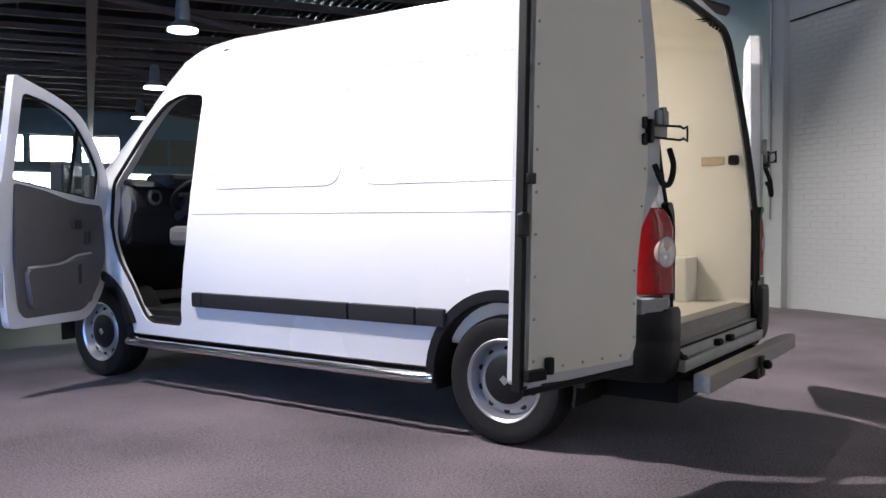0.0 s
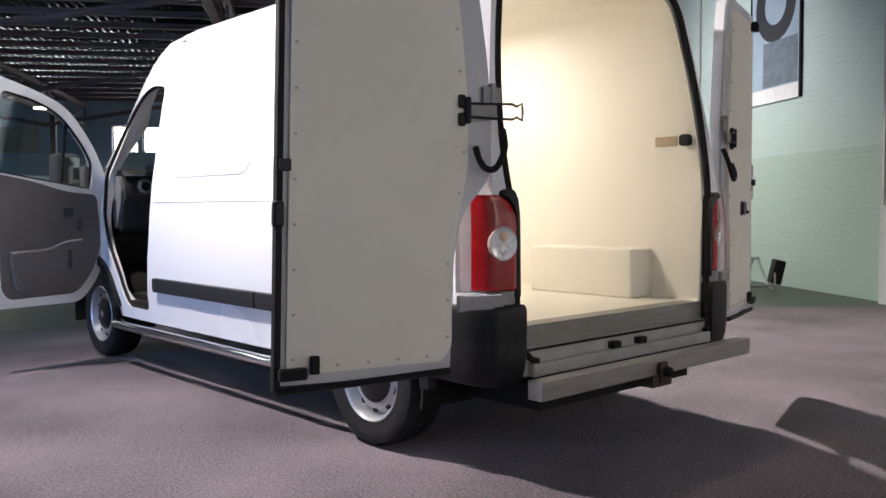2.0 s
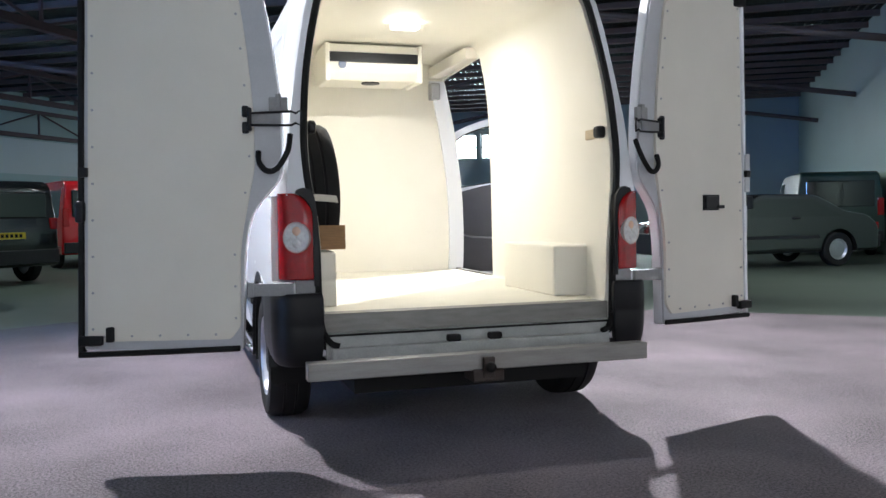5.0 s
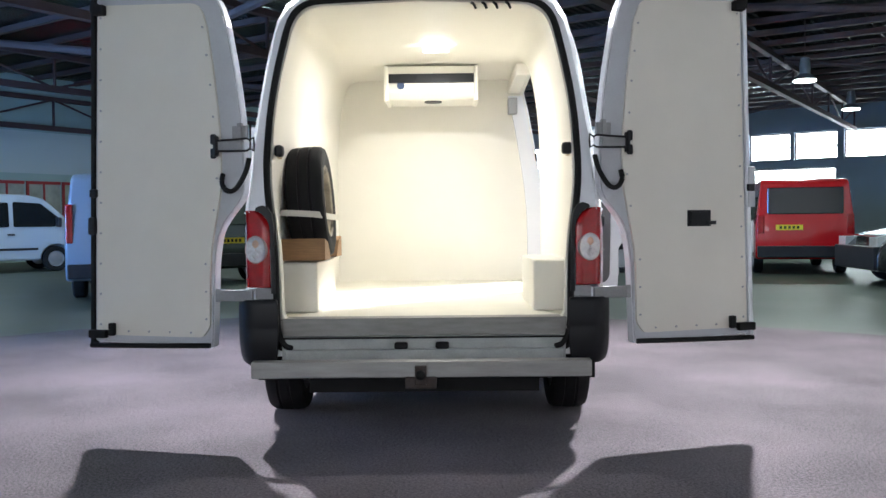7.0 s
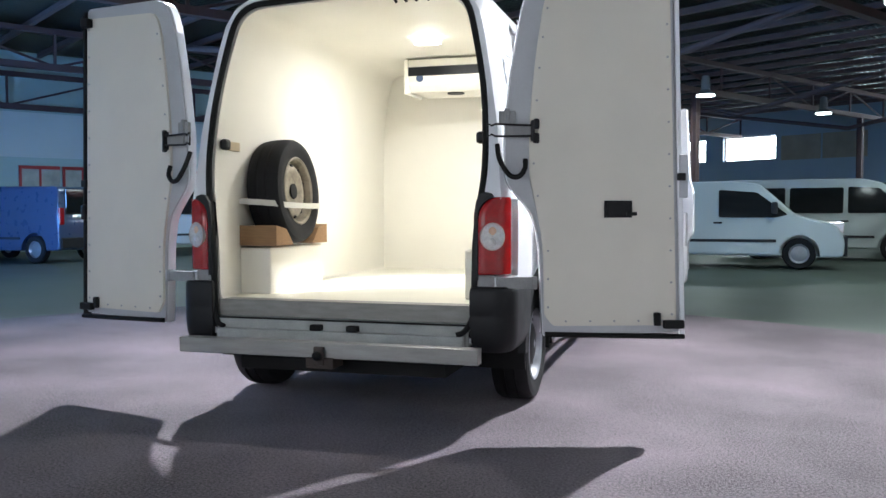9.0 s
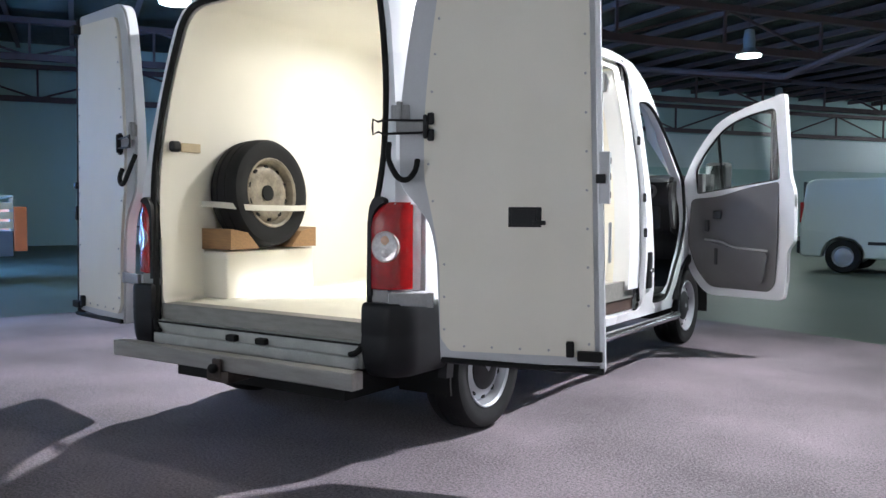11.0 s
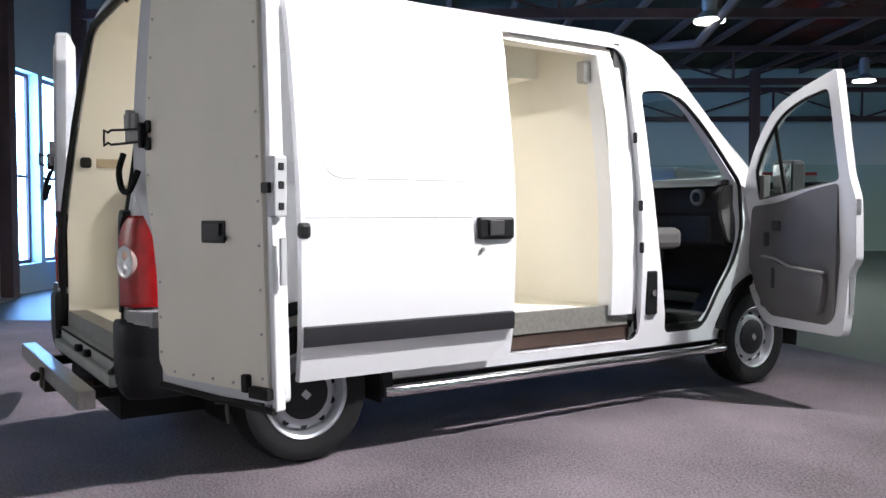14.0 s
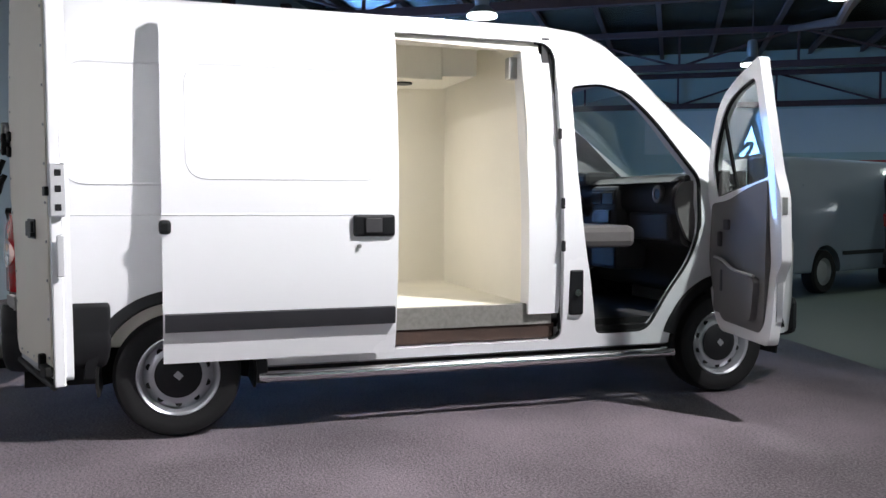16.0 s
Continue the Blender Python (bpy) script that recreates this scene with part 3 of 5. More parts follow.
def body_solid():
    st = [(TAIL - 0.03, 2.48, 1, 0.07), (TAIL, 2.505, 1, 0.055), (TAIL + 0.03, 2.52, 1, 0.035), (TAIL + 0.09, 2.53, 1, 0.012), (TAIL + 0.2, 2.53, 1, 0.0), (1.0, 2.53, 1, 0.0), (3.2, 2.53, 1, 0.0), (3.45, 2.505, 1, 0), (3.62, 2.44, 1, 0), (3.8, 2.31, 0.995, 0), (4.0, 2.13, 0.99, 0),
          (4.2, 1.95, 0.985, 0), (4.45, 1.75, 0.975, 0), (4.7, 1.57, 0.955, 0), (4.9, 1.42, 0.93, 0), (5.05, 1.30, 0.87, 0), (5.17, 1.15, 0.77, 0), (5.26, 1.0, 0.62, 0)]
    return loft([ring(y, t, w, pinch=p) for y, t, w, p in st])


def rear_lean(b):
    """The tail of the van leans forward above the waist."""
    for v in b.verts:
        v.co.y += 0.16 * max(0.0, v.co.z - 1.15) / 1.2 * min(1.0, max(0.0, 1 - (v.co.y - 0.1) / 0.9))
    return b


def half_section(y, right):
    return [(x, y, z) for x, z in right] + [(-x, y, z) for x, z in right[::-1]]


def rear_section(y, s, z0):
    """The rear opening: bowed sides, drawn in round the tail lights, rounded upper corners."""
    return half_section(y, rounded([(0, z0), (0.775 - s, z0), (0.785 - s, 1.06), (0.835 - s, 1.42), (0.815 - s, 1.80), (0.765 - s, 2.08), (0.69 - s, 2.38 - s), (0, 2.41 - s)], [0, 0.05, 0.15, 0.15, 0.2, 0.15, 0.16, 0], 6))


def room_section(y, s, z0):
    """The cargo space: leaning sides, rounded upper corners."""
    return half_section(y, rounded([(0, z0), (0.90 - s, z0), (0.92 - s, 1.06), (0.925 - s, 1.42), (0.885 - s, 1.80), (0.83 - s, 2.08), (0.755 - s, 2.42 - s), (0, 2.43 - s)], [0, 0.05, 0.15, 0.15, 0.2, 0.15, 0.16, 0], 6))


def inner_section(y, s, z0):
    """The lined room: nearly upright insulated walls."""
    return half_section(y, rounded([(0, z0), (0.85 - s, z0), (0.85 - s, 1.06), (0.85 - s, 1.42), (0.845 - s, 1.80), (0.822 - s, 2.08), (0.757 - s, 2.42 - s), (0, 2.43 - s)], [0, 0.03, 0.15, 0.15, 0.2, 0.15, 0.12, 0], 6))


def cargo_solid(s, y0, y1, z0, y_wide, room_section=room_section):
    return loft([rear_section(y0, s, z0), rear_section(TAIL + 0.07, s, z0), room_section(y_wide, s, z0), room_section(1.0, s, z0), room_section(y1, s, z0)])


SLIDE_HOLE = rounded([(1.92, 0.43), (3.205, 0.43), (3.205, 2.33), (1.92, 2.335)], [0.05, 0.07, 0.12, 0.05])
CAB_HOLE = rounded([(3.30, 2.05), (3.31, 1.5), (3.345, 1.1), (3.40, 0.78), (3.45, 0.455), (3.84, 0.455), (3.98, 0.70), (4.15, 0.92), (4.225, 1.12), (4.225, 1.47), (3.90, 1.86), (3.71, 2.03), (3.54, 2.08)],
                   [0.05, 0.1, 0.1, 0.08, 0.05, 0.08, 0.1, 0.1, 0.1, 0.05, 0.15, 0.1, 0.1])
HUBS = (0.868, 4.44)


def wheel_well(side, y):
    b = disc(0.43, 0.42, 36)
    bmesh.ops.transform(b, matrix=Matrix.Translation((side * 0.86, y, 0.345)), verts=b.verts)
    return b


tools = [cargo_solid(-0.008, -0.4, 3.12, 0.50, TAIL + 0.16), prism(bmesh.new(), SLIDE_HOLE, 0.6, 1.4)]
tools.append(loft([ring(y, t - 0.07, w, 0.5, 0, 0.055) for y, t, w in ((3.18, 2.53, 1), (3.5, 2.48, 1), (3.8, 2.31, 1), (4.2, 1.95, 0.985), (4.55, 1.68, 0.965), (4.68, 1.58, 0.95))]))
for side in (-1, 1):
    tools.append(prism(bmesh.new(), CAB_HOLE, min(side * 0.45, side * 1.4), max(side * 0.45, side * 1.4)))
    tools += [wheel_well(side, y) for y in HUBS]
tools.append(prism(bmesh.new(), [(3.84, 2.12), (4.4, 2.7), (5.3, 2.0), (4.66, 1.47)], -0.72, 0.72))
tools.append(boxes((-1.2, 1.2, -0.5, 0.47, 0.2, 0.46)))
for side in (-1, 1):                           # recess for the tail light
    tools.append(prism(bmesh.new(), [(side * x, y + TAIL) for x, y in ((0.806, -0.3), (1.2, -0.3), (1.2, 0.115), (0.955, 0.155), (0.84, 0.09), (0.806, 0.05))], 0.818, 1.235, "z"))
part("body", rear_lean(carve(body_solid(), tools, "body")), WHITE, van, "glossy white pressed-steel body shell")

# insulated liner
hole = prism(bmesh.new(), rounded([(1.97, 0.48), (2.99, 0.48), (2.99, 2.27), (2.02, 2.30)], 0.02), 0.5, 1.4)
part("cargo_liner", rear_lean(carve(cargo_solid(-0.004, TAIL, 3.11, 0.504, TAIL + 0.16), [cargo_solid(0.014, -0.4, 3.02, 0.65, TAIL + 0.30, inner_section), hole], "liner")), CREAM, van, "smooth cream fibreglass cargo lining")
zs = [0.60 + 1.66 * k / 8 for k in range(9)]
jx = [float(np.interp(z, [p[1] for p in RING[3:14]], [p[0] for p in RING[3:14]])) for z in zs]
part("door_jamb", loft([[(x - 0.17, 2.985, z), (x - 0.045, 2.985, z), (x - 0.045, 3.20, z), (x - 0.17, 3.20, z)] for x, z in zip(jx, zs)]), WHITE, van, "white jamb of the side opening")
part("door_head", boxes((0.66, 0.765, 2.04, 3.12, 2.285, 2.375), bev=0.01), CREAM, van, "cream head of the side opening")
part("cargo_floor", boxes((-0.77, 0.77, TAIL, 0.3, 0.60, 0.654), (-0.86, 0.86, 0.3, 3.02, 0.60, 0.654)), CFLOOR, van, "cream resin cargo floor")
part("rear_kick_plate", boxes((-0.77, 0.77, -0.006, 0.0, 0.565, 0.657), (-0.77, 0.77, -0.006, 0.10, 0.654, 0.659), bev=0.002), KICK, van, "scuffed grey metal sill plate", pose(0, TAIL, 0))
part("rear_sill", boxes((-0.76, 0.76, -0.05, 0.08, 0.44, 0.565), (-0.74, 0.74, -0.09, -0.05, 0.44, 0.50), bev=0.008), mat("scuffed_white_sill", (0.40, 0.41, 0.39), 0.5, var=0.3, scale=9), van, "scuffed white sill", pose(0, TAIL, 0))
part("sill_gap", boxes((-0.755, 0.755, -0.058, -0.048, 0.553, 0.563)), RUBBER, van, "dark joint above the sill", pose(0, TAIL, 0))
part("sill_channel", boxes((-0.77, 0.77, -0.06, 0.10, 0.405, 0.437), bev=0.006), RUBBER, van, "dark channel below the sill", pose(0, TAIL, 0))
part("slide_kick_plate", boxes((0.875, 0.91, 1.95, 3.16, 0.53, 0.665), bev=0.003), KICK, van, "scuffed grey kick plate")
part("slide_sill", boxes((0.80, 0.90, 1.95, 3.18, 0.44, 0.53)), mat("dirty_sill", (0.05, 0.028, 0.02), 0.7, var=0.5), van, "dirty brown door sill")
for side in (-1, 1):
    part("wheel_box", boxes((min(side * 0.628, side * 0.885), max(side * 0.628, side * 0.885), 0.43, 1.21, 0.652, 0.945), bev=0.012), CREAM, van, "cream wheel-arch box")


def wheel(name, m, label, parent=None, cap=True, group=""):
    if parent is None:
        w = thing(name, label, "wheel", m, group)
    else:
        w = new(name)
        w.parent, w.matrix_basis = parent, m
        tagged(w, label)
    part("tyre", lathe([(0.215, -0.10), (0.30, -0.115), (0.325, -0.108), (0.340, -0.085), (0.345, -0.04), (0.338, -0.036), (0.338, -0.028), (0.345, -0.024), (0.345, 0.024), (0.338, 0.028), (0.338, 0.036), (0.345, 0.04), (0.340, 0.085), (0.325, 0.108), (0.30, 0.115), (0.27, 0.113), (0.215, 0.10)], 48), TYRE, w)
    b = lathe([(0.216, 0.098), (0.224, 0.104), (0.218, 0.108), (0.205, 0.098), (0.198, 0.07), (0.19, 0.045), (0.178, 0.052), (0.165, 0.066), (0.14, 0.072), (0.115, 0.072), (0.095, 0.060), (0.04, 0.060), (0.04, 0.04), (0.18, 0.03), (0.19, -0.05), (0.216, -0.098)], 48)
    part("rim", b, RIM if cap else DIRTYRIM, w, "silver steel rim" if cap else "dirty pale steel rim")
    for k in range(10):
        a = 2 * math.pi * (k + 0.5) / 10
        d = disc(0.019, 0.012, 14)
        bmesh.ops.scale(d, vec=(1, 1.0, 1.25), verts=d.verts)
        part("rim_hole", d, RUBBER, w, m=pose(0.061, 0.157 * math.cos(a), 0.157 * math.sin(a), math.degrees(a) + 90, 0, 0))
    if cap:
        part("hub_cap", lathe([(0.001, 0.098), (0.05, 0.096), (0.095, 0.09), (0.128, 0.078), (0.128, 0.06), (0.001, 0.06)], 32, False), BLACK, w, "black plastic hub cap")
        part("hub_badge", boxes((0.094, 0.0995, -0.018, 0.018, -0.022, 0.022), bev=0.004), RIM, w, m=pose(0, 0, 0, 45, 0, 0))
    else:
        part("hub_bore", disc(0.05, 0.02, 24), RUBBER, w, m=pose(0.06, 0, 0))
    return w


for side in (-1, 1):
    for y in HUBS:
        wheel("wheel", pose(side * (0.865 if y < 2 else 0.825), y, 0.345, 0, 0, 0 if side > 0 else 180), "black tyre on a silver steel wheel", van)
        well = bmesh.new()
        prev = None
        for k in range(25):
            a = radians(-12 + 204 * k / 24)
            cur = [well.verts.new((side * x, y + r * math.cos(a), 0.345 + r * math.sin(a))) for x, r in ((0.985, 0.427), (0.985, 0.412), (0.672, 0.412), (0.672, 0.06), (0.66, 0.06), (0.66, 0.427))]
            if prev:
                for q in range(6):
                    well.faces.new((prev[q], prev[(q + 1) % 6], cur[(q + 1) % 6], cur[q]))
            prev = cur
        part("wheel_well_liner", well, RUBBER, van, "black wheel-well lining")
        # black arch lip
        a0, a1 = (12, 168) if y > 2 else (-8, 178)
        b = bmesh.new()
        prev = None
        for k in range(25):
            a = radians(a0 + (a1 - a0) * k / 24)
            cur = [b.verts.new((side * (0.985 + dx), y + r * math.cos(a), 0.345 + r * math.sin(a))) for r, dx in ((0.425, 0.018), (0.48, 0.014), (0.49, -0.03), (0.425, -0.03))]
            if prev:
                for q in range(4):
                    b.faces.new((prev[q], prev[(q + 1) % 4], cur[(q + 1) % 4], cur[q]))
            prev = cur
        part("arch_trim", b, BLACK, van, "black plastic wheel-arch lip")

# underbody
part("chassis", boxes((-0.62, 0.62, 0.05, 5.1, 0.26, 0.43), (-0.7, 0.7, 0.78, 0.96, 0.27, 0.40), (-0.72, 0.72, 4.35, 4.53, 0.27, 0.40)), RUBBER, van, "dark underbody")


STRIPS = ((1.22, 1.40), (1.42, 1.89), (1.91, 3.18), (3.19, 3.28))


def strip(side, y0, y1, name="side_strip"):
    b = bmesh.new()
    prism(b, [(0.975, 0.60), (1.010, 0.607), (1.016, 0.655), (1.014, 0.70), (0.975, 0.707)], y0, y1, "y")
    if side < 0:
        bmesh.ops.scale(b, vec=(-1, 1, 1), verts=b.verts)
    return b


for y0, y1 in STRIPS:
    part("side_strip", strip(-1, y0, y1), STRIP, van, "charcoal plastic rubbing strip")
for side in (-1, 1):
    pts = smooth_line([(side * 0.94, 1.33, 0.315), (side * 1.0, 1.42, 0.315), (side * 1.0, 2.5, 0.315), (side * 1.0, 3.88, 0.315), (side * 0.95, 3.96, 0.315)], 6)
    part("side_tube", tube(pts, 0.032, 14), CHROME, van, "polished steel side bar")

# rear bumper corners, tow bar, step bar
for side in (-1, 1):
    outline = rounded([(0.77, -0.078), (0.945, -0.085), (1.012, 0.02), (1.008, 0.46), (0.93, 0.46), (0.80, 0.10)], [0.01, 0.05, 0.05, 0.02, 0.02, 0.02])
    levels = ((0.415, 0.10), (0.43, 0.055), (0.47, 0.022), (0.53, 0.005), (0.60, 0.0), (0.612, 0.006), (0.624, 0.0), (0.74, 0.002), (0.76, 0.012), (0.768, 0.03))
    mid = Vector((0.90, 0.16))
    b = loft([[(side * (x - (x - mid.x) * k * 3.2), y - (y - mid.y) * k * 1.6, z) for x, y in outline] for z, k in levels])
    part("rear_bumper", b, BLACK, van, "black plastic corner bumper with a rounded foot", pose(0, TAIL, 0))
part("step_bar", boxes((-0.88, 0.865, -0.19, -0.11, 0.38, 0.463), bev=0.004), ALU, van, "square aluminium rear step bar")
for sx in (-0.55, 0.55):
    part("step_bracket", boxes((sx - 0.03, sx + 0.03, -0.11, 0.3, 0.37, 0.42), bev=0.004), RUBBER, van, "black step bracket")
part("tow_bar", boxes((-0.09, 0.07, -0.205, -0.06, 0.325, 0.385), (-0.04, 0.02, -0.215, -0.195, 0.345, 0.445), (-0.03, 0.01, -0.1, 0.4, 0.31, 0.36), bev=0.006), mat("rusty_tow_steel", (0.05, 0.036, 0.03), 0.7, var=0.5, scale=20, bump=0.3), van, "rusty black tow bracket")
ball = bmesh.new()
bmesh.ops.create_uvsphere(ball, u_segments=16, v_segments=10, radius=0.026, matrix=Matrix.Translation((-0.01, -0.235, 0.40)))
part("tow_ball", ball, RUBBER, van)

# tail lights
for side in (-1, 1):
    light = new("tail_light")
    light.parent, light.matrix_basis = van, pose(0, TAIL, 0)
    tagged(light, "tall red tail light with a round clear lens")
    shell = rounded([(0.812, -0.052), (0.846, -0.063), (0.942, -0.027), (0.962, 0.035), (0.968, 0.08), (0.93, 0.08), (0.83, 0.0)], [0.008, 0.03, 0.05, 0.05, 0.01, 0.01, 0.02])
    def inner_edge(z):
        return 0.812 + 0.105 * (1 - math.sqrt(max(0.0, 1 - (max(0.0, z - 1.125) / 0.121) ** 2)))
    zs = [0.832, 0.838] + [0.86 + 0.265 * k / 4 for k in range(5)] + [1.125 + 0.12 * math.sin(math.pi / 2 * k / 9) for k in range(1, 10)]
    rings = []
    for n, z in enumerate(zs):
        f = (0.968 - inner_edge(z)) / (0.968 - 0.812)
        sink = 0.006 if n == 0 else 0.03 * (max(0.0, z - 1.125) / 0.12) ** 2
        rings.append([(side * (0.968 - (0.968 - x) * f), y + sink * (0.09 - y) / 0.14, z) for x, y in shell])
    part("red_lens", loft(rings), RED, light, "glossy red lens with an arched top")
    spot = pose(side * 0.892, -0.0455, 1.035, 0, 0, -90 + side * 20.5) @ Matrix.Diagonal((1, 1.25, 1.42, 1))
    part("lens_ring", lathe([(0.047, 0.0), (0.048, 0.004), (0.052, 0.0035), (0.054, -0.004), (0.054, -0.02), (0.047, -0.02)], 32, False), RINGRED, light, "pale rim", spot)
    part("reflector", lathe([(0.001, 0.001), (0.014, 0.003), (0.026, 0.001), (0.038, 0.002), (0.0475, 0.003), (0.0475, -0.02), (0.001, -0.02)], 28, False), CLEAR, light, "ribbed clear lens with a chrome bowl", spot)
    for dz in (0.021, -0.021):
        part("bulb", lathe([(0.001, 0.0055), (0.012, 0.0045), (0.017, 0.001), (0.017, -0.006), (0.001, -0.006)], 14, False), AMBER if dz > 0 else CLEAR, light, "amber bulb" if dz > 0 else "clear bulb", spot @ Matrix.Translation((0, 0, dz)))
    cap = [(0.787, 0.80), (0.8115, 0.80)] + [(inner_edge(z) - 0.0015, z + 0.002) for z in (0.9, 1.0, 1.125, 1.17, 1.205, 1.23, 1.243)] + [(0.885, 1.262), (0.855, 1.272), (0.825, 1.262), (0.803, 1.225), (0.792, 1.15)]
    b = prism(bmesh.new(), [(side * x, z) for x, z in cap], -0.052, 0.03, "y")
    part("black_surround", bevel(b, 0.008, 2), BLACK, van, "black arched trim beside the tail light", pose(0, TAIL, 0))
    part("lamp_bracket", boxes((min(side * 0.80, side * 0.90), max(side * 0.80, side * 0.90), -0.034, 0.0, 0.768, 0.83), bev=0.006), GREYSTEEL, van, "zinc plate under the tail light", pose(0, TAIL, 0))

# rubber seal round the rear opening
part("rear_seal", rear_lean(tube([(x, y + 0.005, z) for x, y, z in rear_section(TAIL - 0.03, -0.010, 0.50)], 0.019, 8, True)), RUBBER, van, "black rubber door seal")

for side in (-1, 1):
    part("seal_foot", tube(smooth_line([(side * 0.785, TAIL - 0.03, 0.66), (side * 0.772, TAIL - 0.045, 0.58), (side * 0.74, TAIL - 0.065, 0.525), (side * 0.70, TAIL - 0.075, 0.508)], 5), 0.015, 8), RUBBER, van, "black rubber foot of the door seal")

# rear barn doors
DOOR_EDGE = rounded([(0.15, 0.50), (0.13, 0.98), (0.10, 1.14), (0.03, 1.23), (-0.055, 1.32), (-0.06, 1.62), (-0.02, 1.95), (0.045, 2.28), (0.10, 2.40), (0.20, 2.44), (0.885, 2.46), (0.90, 0.52)],
                    [0.02, 0.06, 0.06, 0.06, 0.06, 0.15, 0.15, 0.06, 0.06, 0.06, 0.03, 0.03])
PANEL_EDGE = rounded([(0.20, 0.56), (0.155, 0.62), (0.15, 1.0), (0.10, 1.25), (0.075, 1.36), (0.075, 1.62), (0.105, 1.95), (0.155, 2.26), (0.20, 2.36), (0.86, 2.39), (0.865, 0.56)],
                     [0.02, 0.02, 0.1, 0.1, 0.05, 0.1, 0.15, 0.08, 0.06, 0.03, 0.03])


def rear_door(side):
    """Built in its own plane: local x away from the hinge, y towards the outer skin, z up."""
    d = new("rear_door")
    d.parent = van
    d.matrix_basis = pose(1.0, 0.075, 0, 0, 0, 18.5) if side > 0 else pose(-1.0, 0.055, 0, 0, 0, -14.5)
    tagged(d, "open rear barn door with a cream inner panel")

    def bow(x, y, z):
        """The door narrows a little upwards."""
        return x * (1 - 0.06 * (z - 0.5) / 1.95), y, z

    def q(b):
        for v in b.verts:
            v.co = bow(*v.co)
        if side < 0:
            bmesh.ops.scale(b, vec=(-1, 1, 1), verts=b.verts)
        return b
    skin = bevel(prism(bmesh.new(), DOOR_EDGE, 0.0, 0.055, "y"), 0.012, 3)
    part("outer_skin", q(skin), WHITE, d, "white door shell")
    part("inner_frame", q(bevel(prism(bmesh.new(), [(x * 0.985 + 0.006, z * 0.995 + 0.007) for x, z in DOOR_EDGE], -0.012, 0.004, "y"), 0.005, 2)), FRAME, d, "grey-white inner frame")
    pan = prism(bmesh.new(), PANEL_EDGE, -0.03, -0.011, "y")
    part("inner_panel", q(bevel(pan, 0.006, 2)), PANEL, d, "cream insulated inner panel")
    part("edge_seal", q(boxes((0.885, 0.912, -0.028, 0.02, 0.50, 2.44), bev=0.006)), RUBBER if side < 0 else WHITE, d)
    part("bottom_seal", q(tube([(0.16, -0.02, 0.515), (0.5, -0.028, 0.507), (0.905, -0.03, 0.50)], 0.014, 8)), RUBBER, d, "black bottom seal")
    part("top_latch", q(boxes((0.80, 0.87, -0.075, -0.03, 2.33, 2.385), (0.85, 0.895, -0.06, -0.03, 2.345, 2.40), bev=0.006)), RUBBER, d)
    part("bottom_latch", q(boxes((0.79, 0.90, -0.065, -0.03, 0.545, 0.59), (0.74, 0.775, -0.06, -0.03, 0.56, 0.63), bev=0.006)), RUBBER, d)
    # check strap bracket and hinges
    part("strap_bracket", q(boxes((0.080, 0.100, -0.072, -0.03, 1.535, 1.645), (0.095, 0.128, -0.05, -0.03, 1.60, 1.655), (0.095, 0.128, -0.05, -0.03, 1.525, 1.58), bev=0.008)), BLACK, d, "black check-strap bracket")
    part("strap_plate", q(boxes((-0.06, 0.085, -0.046, -0.034, 1.562, 1.618), bev=0.003)), GREYSTEEL, d, "zinc check-strap plate")
    part("strap_wire", q(tube([(0.09, -0.06, 1.617), (-0.04, -0.068, 1.62), (-0.115, -0.08, 1.622), (-0.135, -0.084, 1.612), (-0.16, -0.088, 1.625), (-0.163, -0.088, 1.59), (-0.16, -0.088, 1.555), (-0.135, -0.084, 1.568), (-0.115, -0.08, 1.558), (-0.04, -0.068, 1.56), (0.09, -0.06, 1.563)], 0.0055, 6)), BLACK, d, "black wire loop")
    part("rubber_hose", q(tube(smooth_line([(-0.10, -0.03, 1.52), (-0.09, -0.06, 1.44), (-0.04, -0.075, 1.36), (0.01, -0.075, 1.35), (0.045, -0.07, 1.39), (0.05, -0.05, 1.44)], 5), 0.014, 8)), RUBBER, d, "black rubber drain hose")
    for z in (1.66, 0.79):
        part("hinge", q(boxes((-0.09, -0.0, -0.035, -0.012, z - 0.035, z + 0.035), (-0.06, -0.035, -0.045, -0.01, z - 0.05, z + 0.05), bev=0.005) if z > 1 else boxes((-0.10, 0.115, -0.03, -0.008, z - 0.03, z + 0.03), (0.09, 0.118, -0.034, -0.004, z - 0.034, z + 0.034), bev=0.003)), GREYSTEEL, d, "galvanised hinge plate")
    if side > 0:
        part("inside_handle", boxes((0.47, 0.62, -0.036, -0.03, 1.135, 1.225), (0.485, 0.60, -0.048, -0.036, 1.145, 1.215), (0.585, 0.64, -0.058, -0.04, 1.145, 1.165), bev=0.004), BLACK, d, "black recessed door handle")
        part("lock_case", boxes((0.87, 0.918, -0.034, 0.03, 1.24, 1.47), bev=0.006), FRAME, d, "painted lock case")
        for lz in (1.28, 1.36, 1.43):
            part("lock_slot", boxes((0.912, 0.921, -0.014, 0.012, lz - 0.014, lz + 0.014), bev=0.002), BLACK, d)
        part("striker", boxes((0.858, 0.90, -0.052, -0.03, 1.33, 1.37), bev=0.004), BLACK, d, "black striker")
        part("lower_catch", boxes((0.912, 0.926, -0.012, 0.02, 0.98, 1.16), bev=0.006), FRAME, d)
    else:
        part("lock_case", q(boxes((0.86, 0.905, -0.05, -0.02, 1.33, 1.375), bev=0.006)), BLACK, d, "black striker")
